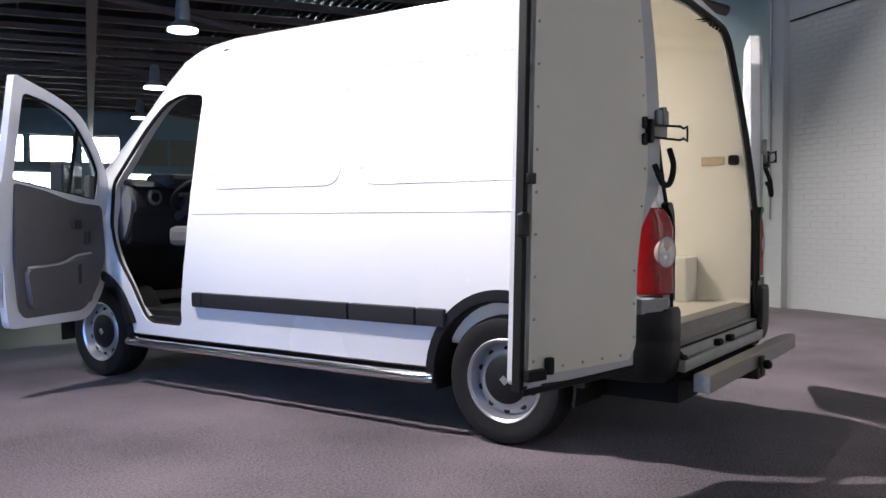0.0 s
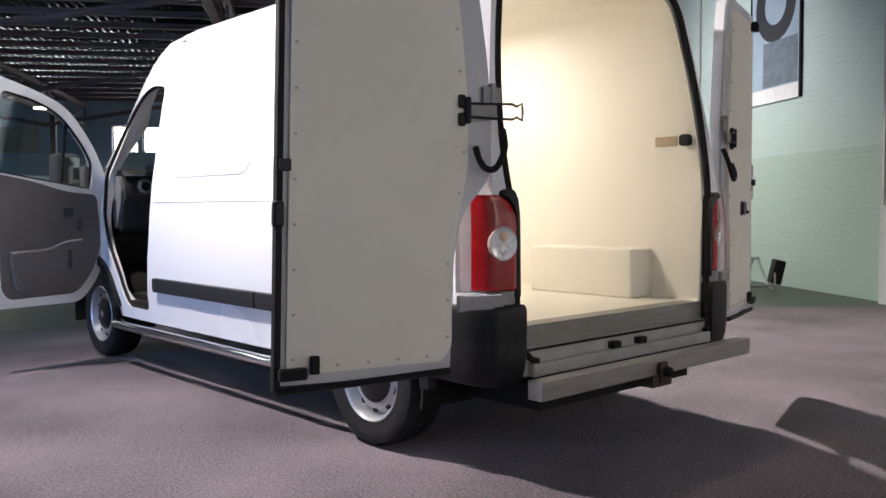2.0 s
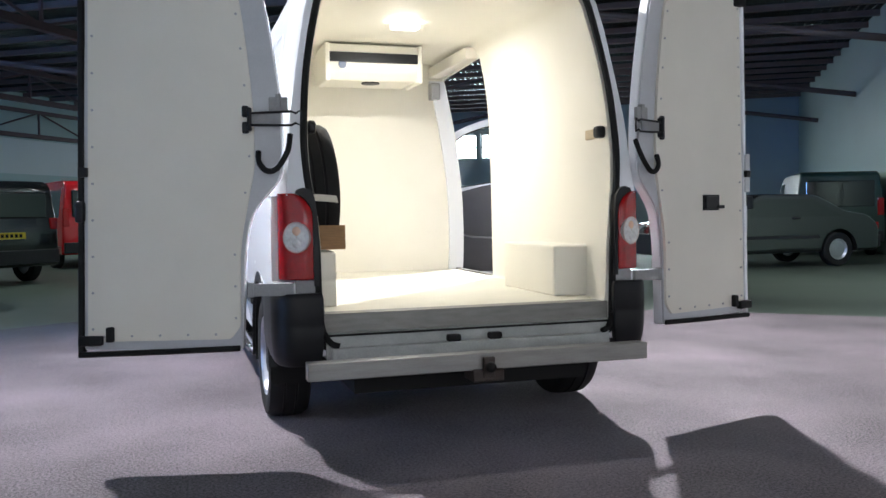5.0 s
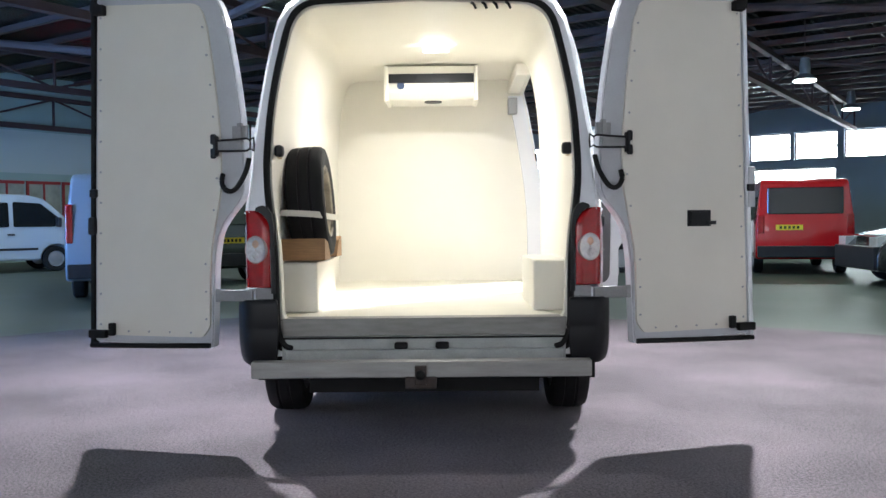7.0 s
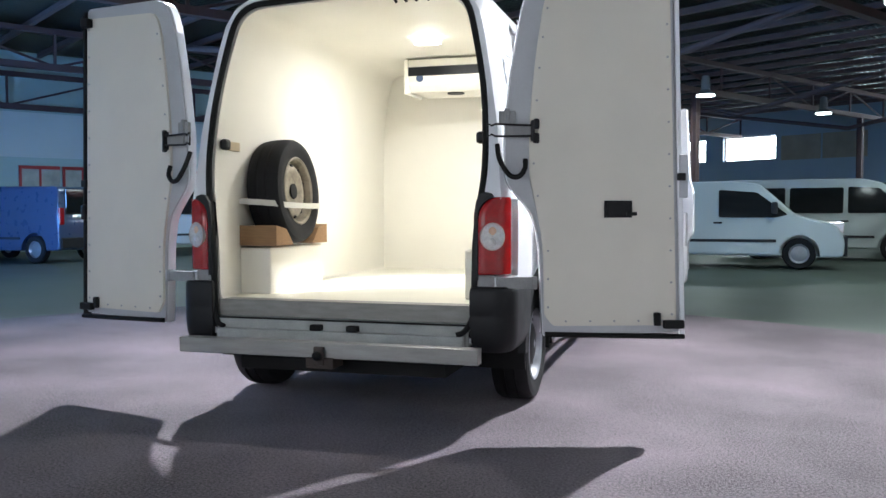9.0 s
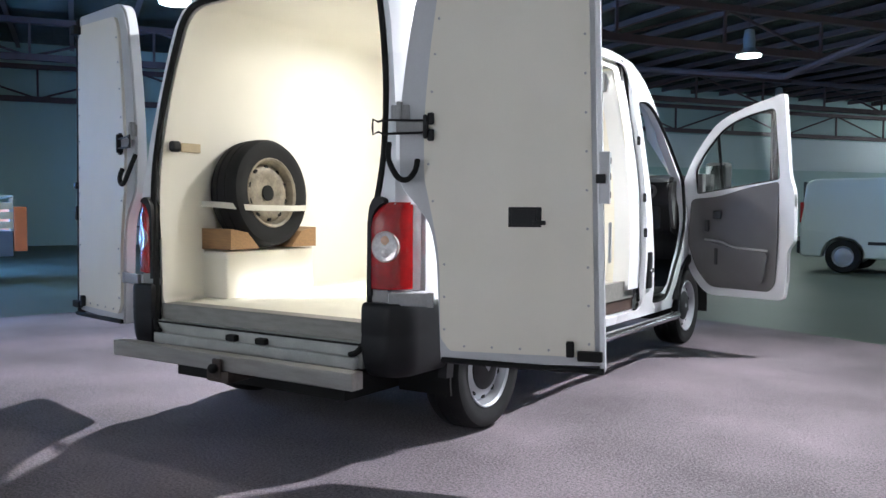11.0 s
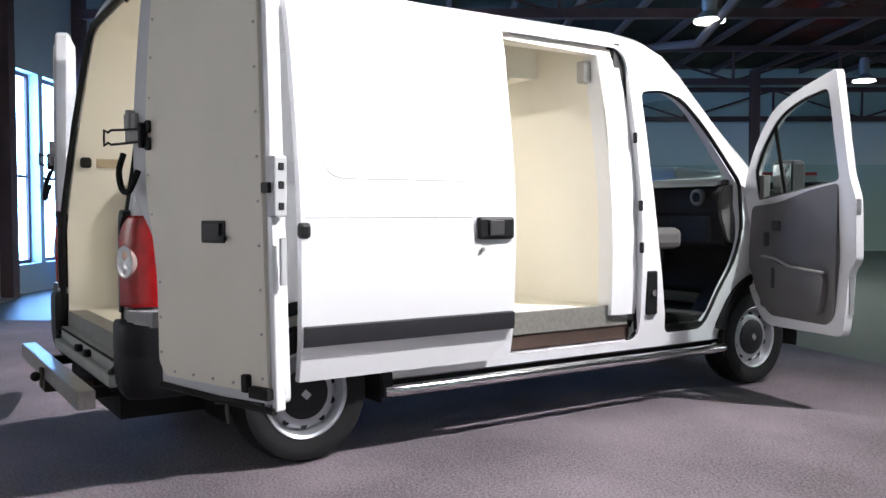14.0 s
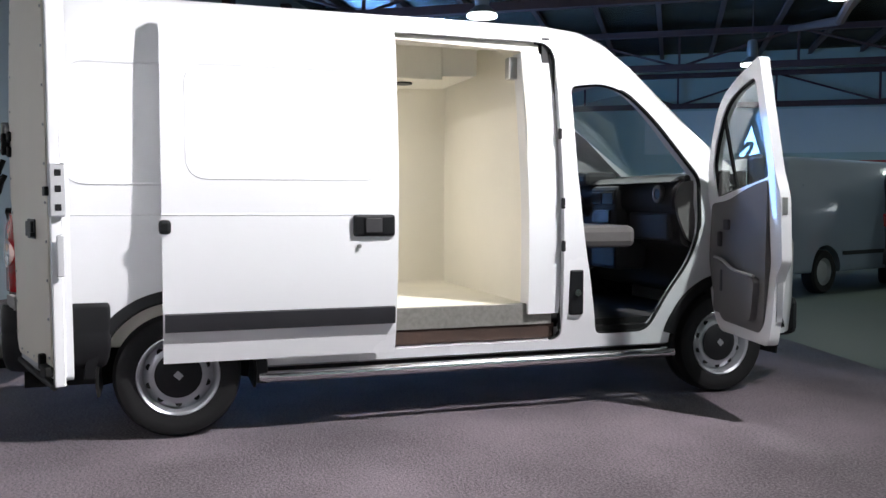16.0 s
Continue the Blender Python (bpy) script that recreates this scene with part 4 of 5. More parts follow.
        part("lock_lever", q(boxes((0.88, 0.925, -0.04, 0.0, 1.12, 1.22), bev=0.012)), BLACK, d, "black lock lever")
    # screws round the panel
    scr = finish(disc(0.006, 0.006, 8), "screw", STEEL)
    spots = [(0.84, 0.62 + 0.17 * k) for k in range(11)] + [(0.27 + 0.13 * k, 0.585) for k in range(5)]
    spots += [(0.175, 0.66 + 0.15 * k) for k in range(3)] + [(0.12, 1.25), (0.098, 1.42), (0.10, 1.58), (0.115, 1.75), (0.13, 1.92), (0.15, 2.08), (0.175, 2.23)]
    for sx, sz in spots:
        o = new("screw", scr)
        o.parent, o.matrix_basis = d, pose(side * bow(sx, 0, sz)[0], bow(sx, -0.032, sz)[1], sz, 0, 0, 90)
    return d


for side in (-1, 1):
    rear_door(side)


# sliding door, pushed back along the right side
def slide_panel():
    """A panel that follows the leaning body side; its front edge slants forward."""
    zs = [0.43 + 1.90 * k / 20 for k in range(21)]
    xs = [np.interp(z, [p[1] for p in RING[3:14]], [p[0] for p in RING[3:14]]) + 0.10 for z in zs]
    poly = [(x, z) for x, z in zip(xs, zs)] + [(x - 0.05, z) for x, z in zip(xs[::-1], zs[::-1])]
    b = prism(bmesh.new(), poly, 0.79, 2.08, "y")
    for v in b.verts:
        if v.co.y > 1:
            v.co.y += 0.04 * (v.co.z - 0.43) / 1.9
    return bevel(b, 0.01, 3)


slide = new("sliding_door")
slide.parent = van
tagged(slide, "white sliding side door pushed open")
part("door_skin", slide_panel(), WHITE, slide)


def skin_x(z, off):
    return float(np.interp(z, [p[1] for p in RING[3:14]], [p[0] for p in RING[3:14]])) + off


def crease(y0, y1, z, off, r=0.007):
    return tube([(skin_x(z, off), y0, z), (skin_x(z, off), y1, z)], r, 6)


def pressed_frame(y0, y1, z0, z1, off, r=0.12, side=1):
    outline = rounded([(y0, z0), (y1, z0), (y1, z1), (y0, z1)], r, 6)
    return tube([(side * skin_x(z, off), y, z) for y, z in outline], 0.008, 8, True)


part("pressed_panel", pressed_frame(0.92, 2.0, 1.43, 2.06, 0.095), WHITE, slide, "raised edge of the pressed panel")
part("waist_crease", crease(0.80, 2.075, 1.235, 0.097), WHITE, slide)
b = strip(1, 0.80, 2.07)
bmesh.ops.translate(b, vec=(0.10, 0, 0), verts=b.verts)
part("side_strip", b, STRIP, slide, "charcoal plastic rubbing strip")
part("door_handle", boxes((1.085, 1.118, 1.825, 2.07, 1.11, 1.235), bev=0.025), BLACK, slide, "black pull handle")
part("handle_grip", boxes((1.112, 1.128, 1.89, 1.99, 1.13, 1.215), bev=0.006), DGREY, slide)
part("roller_cover", boxes((1.06, 1.11, 0.775, 0.84, 1.13, 1.21), bev=0.02), BLACK, slide, "black rear roller cover")
part("lock_button", disc(0.012, 0.01, 14), STEEL, slide, m=pose(1.103, 1.86, 1.055))

# pressed lines on the fixed sides
part("pressed_panel", pressed_frame(1.99, 3.14, 1.40, 2.06, -0.003, side=-1), WHITE, van)
part("pressed_panel", pressed_frame(0.45, 1.83, 1.40, 2.09, -0.003, side=-1), WHITE, van)
part("pressed_panel", pressed_frame(0.30, 1.50, 1.40, 2.06, -0.002), WHITE, van)
for side in (-1, 1):
    part("waist_crease", tube([(side * skin_x(1.235, -0.001), 0.2, 1.235), (side * skin_x(1.235, -0.001), 3.3 if side < 0 else 1.9, 1.235)], 0.005, 6), WHITE, van)
part("latch_plate", boxes((0.972, 1.003, 3.245, 3.345, 0.59, 0.88), bev=0.014), BLACK, van, "black latch plate on the pillar")
part("latch_roller", disc(0.022, 0.03, 16), CHROME, van, "steel latch roller", pose(1.006, 3.295, 0.735))
for z in (1.74, 1.30, 1.03):
    part("door_buffer", boxes((skin_x(z, -0.02), skin_x(z, 0.008), 3.192, 3.215, z - 0.035, z + 0.035), bev=0.008), BLACK, van)
part("slide_rail", boxes((0.985, 0.9968, 0.3, 1.9, 1.15, 1.185)), WHITE, van, "white slide rail")
part("slide_seal", tube([(skin_x(z, -0.03), y, z) for y, z in SLIDE_HOLE if y > 1.98], 0.014, 6), RUBBER, van, "black rubber seal")


# cab doors
CABDOOR = rounded([(-0.03, 0.90), (0.08, 0.64), (0.24, 0.475), (0.925, 0.475), (0.935, 0.62), (0.935, 0.88), (0.985, 0.96), (0.985, 1.36), (0.955, 1.48), (0.945, 2.135), (0.62, 2.05), (0.355, 1.95), (0.13, 1.69), (0.0, 1.46)],
                  [0.08, 0.1, 0.08, 0.05, 0.05, 0.03, 0.03, 0.04, 0.05, 0.025, 0.1, 0.15, 0.15, 0.06])
CABGLASS = rounded([(0.12, 1.34), (0.875, 1.455), (0.865, 2.03), (0.62, 1.985), (0.41, 1.90), (0.21, 1.69), (0.115, 1.54)], [0.03, 0.04, 0.05, 0.1, 0.12, 0.12, 0.05])
CARD = rounded([(0.05, 0.92), (0.13, 0.70), (0.27, 0.545), (0.80, 0.535), (0.85, 0.60), (0.865, 1.44), (0.62, 1.40), (0.34, 1.32), (0.08, 1.30)], [0.06, 0.08, 0.06, 0.05, 0.05, 0.03, 0.15, 0.1, 0.05])


def cab_door(side):
    """Local x from the hinge to the rear edge, y outwards from the cab (to the front when open)."""
    d = new("cab_door")
    d.parent = van
    d.matrix_basis = pose(side * 0.93, 4.345, 0, 0, 0, side * -13)
    tagged(d, "open cab door with a grey plastic lining")

    def q(b):
        if side < 0:
            bmesh.ops.scale(b, vec=(-1, 1, 1), verts=b.verts)
        return b
    win = prism(bmesh.new(), CABGLASS, -0.2, 0.3, "y")
    shell = carve(prism(bmesh.new(), CABDOOR, 0.0, 0.06, "y"), [win], "cab_door")
    for v in shell.verts:                      # the frame leans inwards above the waist
        v.co.y -= max(0, v.co.z - 1.25) * 0.16 + max(0, 0.95 - v.co.z) * 0.08
    part("door_shell", q(shell), WHITE, d, "white door shell and window frame")
    g = prism(bmesh.new(), [(x, z) for x, z in CABGLASS], 0.03, 0.034, "y")
    for v in g.verts:
        v.co.y -= max(0, v.co.z - 1.25) * 0.16 + max(0, 0.95 - v.co.z) * 0.08
    pane = part("window_pane", q(g), GLASS, d, "clear door glass")
    part("window_seal", q(tube([(x, 0.02 - max(0, z - 1.25) * 0.16, z) for x, z in CABGLASS], 0.013, 6, True)), RUBBER, d)
    part("quarter_bar", q(tube([(0.345, 0.025, 1.37), (0.345, -0.075, 1.86)], 0.013, 6)), RUBBER, d, "black window divider")
    part("door_card", q(bevel(prism(bmesh.new(), CARD, -0.035, 0.004, "y"), 0.014, 3)), GREY, d, "grey moulded door lining")
    pocket = rounded([(0.22, 0.60), (0.76, 0.60), (0.80, 0.86), (0.52, 0.88), (0.24, 0.94)], 0.05)
    part("door_pocket", q(bevel(prism(bmesh.new(), pocket, -0.075, -0.03, "y"), 0.015, 3)), GREY, d, "moulded map pocket")
    part("pocket_rim", q(tube(smooth_line([(0.24, -0.078, 0.955), (0.38, -0.08, 0.94), (0.52, -0.08, 0.895), (0.80, -0.078, 0.875)], 5), 0.010, 6)), mat("pale_trim", (0.34, 0.33, 0.32), 0.6), d, "pale pocket rim")
    part("inner_handle", q(boxes((0.29, 0.37, -0.05, -0.03, 1.13, 1.20), bev=0.015)), DGREY, d)
    part("pull_handle", q(boxes((0.22, 0.26, -0.06, -0.03, 1.02, 1.12), bev=0.012)), DGREY, d)
    part("pocket_strap", q(boxes((0.33, 0.36, -0.082, -0.07, 0.74, 0.88), bev=0.008)), DGREY, d)
    part("mirror_sail", q(boxes((0.02, 0.17, -0.01, 0.05, 1.30, 1.52), bev=0.01)), GREY, d)
    part("mirror", q(boxes((0.12, 0.33, 0.10, 0.22, 1.30, 1.62), (0.10, 0.2, 0.04, 0.12, 1.36, 1.42), bev=0.03)), DGREY, d, "black exterior mirror")
    part("mirror_glass", q(boxes((0.14, 0.31, 0.094, 0.099, 1.33, 1.59))), CHROME, d, "mirror glass")
    part("edge_latch", q(boxes((0.965, 0.99, -0.004, 0.03, 1.24, 1.34), bev=0.005)), STEEL, d)
    part("edge_vent", q(boxes(*[(0.925, 0.941, 0.0, 0.035, 0.62 + 0.025 * k, 0.675 + 0.025 * k) for k in range(8)])), FRAME, d)


for side in (-1, 1):
    cab_door(side)
    frame_line = [(side * (skin_x(z, -0.03) if z < 2.3 else 0.8), y, z) for y, z in CAB_HOLE]
    part("cab_seal", tube(frame_line, 0.014, 6, True), RUBBER, van, "black rubber door seal")
    # pillar fittings
    part("pillar_latch", boxes((side * 0.93 - 0.012, side * 0.93 + 0.03, 3.235, 3.30, 0.62, 0.82), bev=0.01), BLACK, van, "black latch plate")

# windscreen, dashboard, seats
ws = bmesh.new()
prism(ws, [(3.97, 2.08), (3.985, 2.085), (4.705, 1.515), (4.69, 1.51)], -0.72, 0.72)
part("windscreen", ws, GLASS, van, "clear windscreen")
dash = rounded([(4.15, 1.02), (4.12, 1.24), (4.07, 1.27), (4.08, 1.40), (4.14, 1.46), (4.45, 1.49), (4.66, 1.46), (4.66, 0.60), (4.36, 0.66), (4.30, 0.98)], 0.05)
part("dashboard", bevel(prism(bmesh.new(), dash, -0.86, 0.86), 0.02, 2), DASHGREY, van, "grey moulded dashboard")
top = rounded([(4.05, 1.44), (4.12, 1.485), (4.45, 1.52), (4.66, 1.49), (4.66, 1.46), (4.45, 1.49), (4.14, 1.46)], 0.02)
part("dash_top", prism(bmesh.new(), top, -0.865, 0.865), DGREY, van, "black dashboard top")
for sx in (-0.74, 0.74):
    part("air_vent", lathe([(0.03, 0.012), (0.045, 0.022), (0.06, 0.016), (0.06, -0.02), (0.03, -0.02)], 20), GREY, van, m=pose(sx * 0.95, 4.072, 1.365, 0, 0, -90))
    part("vent_core", disc(0.042, 0.02, 20), BLACK, van, m=pose(sx * 0.95, 4.066, 1.365, 0, 0, 90))
    cheek = rounded([(4.09, 1.34), (4.13, 1.44), (4.24, 1.46), (4.26, 1.20), (4.24, 1.03), (4.18, 1.06), (4.11, 1.22)], 0.03)
    part("dash_cheek", bevel(prism(bmesh.new(), cheek, min(sx * 1.163, sx * 1.20), max(sx * 1.163, sx * 1.20)), 0.008, 2), mat("pale_grey_trim", (0.16, 0.155, 0.15), 0.65), van, "pale grey dash end")
part("centre_console", boxes((-0.2, 0.2, 4.03, 4.3, 0.80, 1.43), bev=0.03), DGREY, van, "dark centre console")
for k in range(2):
    part("centre_vent", boxes((-0.17 + 0.175 * k, -0.01 + 0.175 * k, 4.014, 4.032, 1.29, 1.385), bev=0.008), BLACK, van, "black centre air vent")
part("radio_panel", boxes((-0.12, 0.12, 4.012, 4.03, 1.15, 1.25), bev=0.006), BLACK, van, "black radio panel")
part("glove_box", boxes((0.26, 0.78, 4.10, 4.15, 1.04, 1.235), bev=0.02), DGREY, van, "dark glove box lid")
part("instrument_hood", boxes((-0.62, -0.24, 4.0, 4.3, 1.44, 1.55), bev=0.04), DGREY, van, "black instrument hood")
ringp = [(0.2 * math.cos(2 * math.pi * k / 28), 0.2 * math.sin(2 * math.pi * k / 28), 0) for k in range(28)]
sw = part("steering_wheel", tube(ringp, 0.016, 8, True), RUBBER, van, "black steering wheel", pose(-0.44, 3.90, 1.40, -38, 0, 0))
part("wheel_boss", boxes((-0.085, 0.085, -0.07, 0.07, -0.05, 0.0), (-0.19, 0.19, -0.02, 0.02, -0.03, -0.01), bev=0.015), DGREY, sw)
part("steering_column", tube([(-0.44, 3.93, 1.37), (-0.44, 4.2, 1.2)], 0.05, 12), DGREY, van)
part("belt_buckle", boxes((-0.90, -0.87, 3.42, 3.47, 0.86, 0.90), bev=0.005), ORANGE, van, "orange belt buckle")
part("gear_lever", tube([(-0.1, 4.0, 1.0), (-0.1, 3.9, 1.14)], 0.02, 10), RUBBER, van)


def seat(x0, x1, label):
    s = new("cab_seat")
    s.parent = van
    tagged(s, label)
    xm = (x0 + x1) / 2
    part("seat_cushion", boxes((x0, x1, 3.38, 3.88, 1.0, 1.15), bev=0.045), CLOTH, s)
    part("seat_back", bevel(prism(bmesh.new(), [(3.22, 1.0), (3.40, 1.0), (3.30, 1.66), (3.21, 1.66)], x0, x1), 0.03, 3), CLOTH, s)
    part("seat_base", boxes((xm - 0.16, xm + 0.16, 3.32, 3.6, 0.52, 1.0), bev=0.01), RUBBER, s)


seat(-0.74, -0.24, "grey cloth driver seat")
seat(-0.1, 0.74, "grey cloth double passenger seat")
part("cab_floor", boxes((-0.86, 0.86, 3.2, 4.5, 0.50, 0.54), (-0.93, -0.80, 3.40, 3.9, 0.46, 0.50), (0.80, 0.93, 3.40, 3.9, 0.46, 0.50)), RUBBER, van, "black rubber cab floor")
part("bulkhead_back", boxes((-0.80, 0.80, 3.13, 3.18, 0.5, 2.36)), DGREY, van, "dark cab bulkhead")
part("front_bumper", boxes((-0.70, 0.70, 5.10, 5.30, 0.32, 0.62), bev=0.06), BLACK, van, "black front bumper")
part("grille", boxes((-0.45, 0.45, 5.20, 5.28, 0.74, 0.90), bev=0.02), BLACK, van)
for side in (-1, 1):
    part("headlight", boxes((min(side * 0.50, side * 0.80), max(side * 0.50, side * 0.72), 4.98, 5.18, 0.84, 1.04), bev=0.04), CLEAR, van, "clear headlight")

# cooling unit and lamp on the cargo ceiling
unit = new("cooling_unit")
unit.parent = van
tagged(unit, "white ceiling cooling unit with a black grille")
prof = rounded([(2.24, 2.40), (2.24, 2.20), (2.32, 2.14), (2.85, 2.16), (2.85, 2.40)], 0.02)
part("unit_case", bevel(prism(bmesh.new(), prof, -0.34, 0.36), 0.012, 2), CREAM, unit)
part("unit_cheek", boxes((-0.36, -0.325, 2.22, 2.6, 2.12, 2.40), bev=0.01), CREAM, unit)
part("unit_cheek", boxes((0.345, 0.38, 2.22, 2.6, 2.12, 2.40), bev=0.01), CREAM, unit)
part("unit_grille", boxes((-0.325, 0.345, 2.225, 2.242, 2.265, 2.335)), BLACK, unit, "black air slot")
part("unit_badge", lathe([(0.001, 0.004), (0.03, 0.004), (0.03, -0.004), (0.001, -0.004)], 20, False), DBLUE, unit, "small blue oval badge", pose(-0.23, 2.235, 2.245, 0, 0, -90))
part("unit_vent", disc(0.07, 0.01, 20), BLACK, unit, "round dark vent", pose(0.02, 2.42, 2.138, 0, 90, 0))
part("cargo_lamp", boxes((-0.03, 0.15, 1.475, 1.565, 2.37, 2.405), bev=0.006), CARGOGLOW, van, "glowing cargo ceiling lamp")
for side in (-1, 1):
    part("door_catch", boxes((min(side * 0.765, side * 0.812), max(side * 0.765, side * 0.822), 0.15, 0.215, 1.54, 1.605), bev=0.016), BLACK, van, "black door catch")
    part("catch_plate", boxes((min(side * 0.815, side * 0.845), max(side * 0.815, side * 0.845), 0.25, 0.40, 1.545, 1.60), bev=0.004), PALEWOOD, van, "small plate behind the catch")
part("slide_bracket", boxes((0.66, 0.74, 2.93, 3.05, 2.10, 2.24), bev=0.01), STEEL, van, "grey bracket at the door head")
for sx in (-0.12, 0.1):
    part("sill_catch", boxes((sx - 0.035, sx + 0.035, -0.085, -0.04, 0.50, 0.535), bev=0.008), RUBBER, van, "black sill catch", pose(0, TAIL, 0))

for k, sx in enumerate((0.28, 0.34, 0.40, 0.47)):
    part("load_hook", tube(smooth_line([(sx, 0.30, 2.395), (sx, 0.22, 2.38), (sx + 0.01, 0.18, 2.36), (sx + 0.02, 0.19, 2.34)], 4), 0.008, 6), BLACK, van, "black hook at the door head")

# spare wheel on blocks, strapped to the side
spare = wheel("spare_wheel", pose(-0.715, 0.80, 1.302, 0, -4, 2), "worn spare tyre on a dirty pale steel rim, strapped upright", cap=False)
for dy in (-0.26, 0.26):
    wedge = bmesh.new()
    d = 1 if dy > 0 else -1
    prism(wedge, [(0.80 + dy + d * 0.12, 0.957), (0.80 + dy + d * 0.12, 1.085), (0.80 + dy - d * 0.02, 1.06), (0.80 + dy - d * 0.12, 0.957)], -0.85, -0.58)
    tagged(new("wood_block", finish(bevel(wedge, 0.005), "wood_block", WOOD)), "rough brown timber chock under the spare wheel", "wood block")
sp = smooth_line([(-0.90, 0.40, 1.235), (-0.80, 0.43, 1.235), (-0.64, 0.455, 1.225), (-0.588, 0.56, 1.215), (-0.582, 0.80, 1.21), (-0.588, 1.05, 1.21), (-0.66, 1.16, 1.215), (-0.82, 1.22, 1.23)], 8)
bm = bmesh.new()
prev = None
for x, y, z in sp:
    cur = [bm.verts.new((x + dx, y, z + dz)) for dx, dz in ((0, -0.018), (0.006, -0.018), (0.006, 0.018), (0, 0.018))]
    if prev:
        for q in range(4):
            bm.faces.new((prev[q], prev[(q + 1) % 4], cur[(q + 1) % 4], cur[q]))
    prev = cur
tagged(new("strap", finish(bm, "strap", STRAP)), "pale webbing strap round the spare wheel", "strap")


# ---- parked vehicles ----
def parked(name, label, paint, m, silhouette, width, wheels, windows, radius=0.32, category="van", rear=(), plate=None, belt=1.05, lean=0.12, lights=(), front=(), screen=None):
    """A parked vehicle: local y ahead, z up, y = 0 at its tail."""
    t = thing(name, label, category, m, "parked vehicles")
    w = width / 2
    sil = rounded(silhouette, 0.12, 5)

    def inset(z):
        return max(0, z - belt) * lean

    def skin(s, cut=0.0):
        return [(s * (w - cut - inset(z)), y, z) for y, z in sil]
    tools = []
    for y in wheels:
        for s in (-1, 1):
            c = disc(radius + 0.07, 0.5, 28)
            bmesh.ops.transform(c, matrix=Matrix.Translation((s * w, y, radius)), verts=c.verts)
            tools.append(c)
    mid = [(0, y, z) for y, z in sil]
    rings = [skin(-1, 0.0), [(-(w - 0.0 - inset(z)) * 0.5, y, z) for y, z in sil], mid, [((w - inset(z)) * 0.5, y, z) for y, z in sil], skin(1, 0.0)]
    shell = loft(rings)
    shell = bevel(shell, 0.05, 3)
    part("body", carve(shell, tools, "vehicle"), paint, t)
    for s in (-1, 1):
        for poly in windows:
            b = bmesh.new()
            prism(b, rounded(poly, 0.05, 3), 0.0, 0.02)
            for v in b.verts:
                v.co.x = s * (w - inset(v.co.z) + (0.004 if v.co.x > 0.01 else -0.02))
            part("side_window", b, DARKGLASS, t)
        part("sill_trim", boxes((min(s * (w - 0.02), s * (w + 0.012)), max(s * (w - 0.02), s * (w + 0.012)), wheels[0] + radius + 0.12, wheels[1] - radius - 0.12, 0.55, 0.61)), STRIP, t)
        for y in wheels:
            wh = new("wheel")
            wh.parent, wh.matrix_basis = t, pose(s * (w - 0.12), y, radius, 0, 0, 0 if s > 0 else 180)
            part("tyre", lathe([(radius * 0.62, -0.09), (radius * 0.92, -0.1), (radius, -0.07), (radius, 0.07), (radius * 0.92, 0.1), (radius * 0.62, 0.09)], 32), TYRE, wh)
            part("rim", lathe([(0.001, 0.06), (radius * 0.25, 0.065), (radius * 0.5, 0.045), (radius * 0.6, 0.085), (radius * 0.64, 0.085), (radius * 0.64, -0.05), (0.001, -0.05)], 28, False), RIM, wh)
    if screen:                                # windscreen let into the raked front
        (ya, za), (yb, zb) = screen
        b = bmesh.new()
        rows = [[(k * (w - inset(z) - 0.09), y, z) for k in (-1, -0.5, 0.5, 1)] for y, z in ((ya, za), (yb, zb))]
        up = Vector((0, za - zb, yb - ya)).normalized()
        grid = [[b.verts.new(Vector(p) + up * h) for p in row] for h in (0.012, -0.02) for row in rows]
        for r0, r1 in ((0, 1), (1, 3), (3, 2), (2, 0)):
            for k in range(3):
                b.faces.new((grid[r0][k], grid[r0][k + 1], grid[r1][k + 1], grid[r1][k]))
        for k in (0, 3):
            b.faces.new((grid[0][k], grid[1][k], grid[3][k], grid[2][k]))
        part("windscreen", b, DARKGLASS, t)
        for s in (-1, 1):
            part("door_mirror", boxes((min(s * (w + 0.02), s * (w + 0.2)), max(s * (w + 0.02), s * (w + 0.2)), yb - 0.42, yb - 0.3, belt + 0.08, belt + 0.33), bev=0.03), STRIP, t)
            part("door_handle", boxes((min(s * (w - 0.01), s * (w + 0.02)), max(s * (w - 0.01), s * (w + 0.02)), yb - 1.55, yb - 1.38, belt - 0.12, belt - 0.08), bev=0.008), STRIP, t)
    for nm, bx, material in list(rear) + list(front) + list(lights):
        part(nm, boxes(bx, bev=0.02), material, t)
    if plate:
        px, py, pz = plate
        p = part("number_plate", boxes((px - 0.26, px + 0.26, py - 0.012, py, pz - 0.055, pz + 0.055)), YELLOW, t, "yellow plate")
        for k in range(5):
            part("plate_bar", boxes((px - 0.19 + k * 0.083, px - 0.14 + k * 0.083, py - 0.016, py - 0.0125, pz - 0.03, pz + 0.03)), RUBBER, p)
    return t


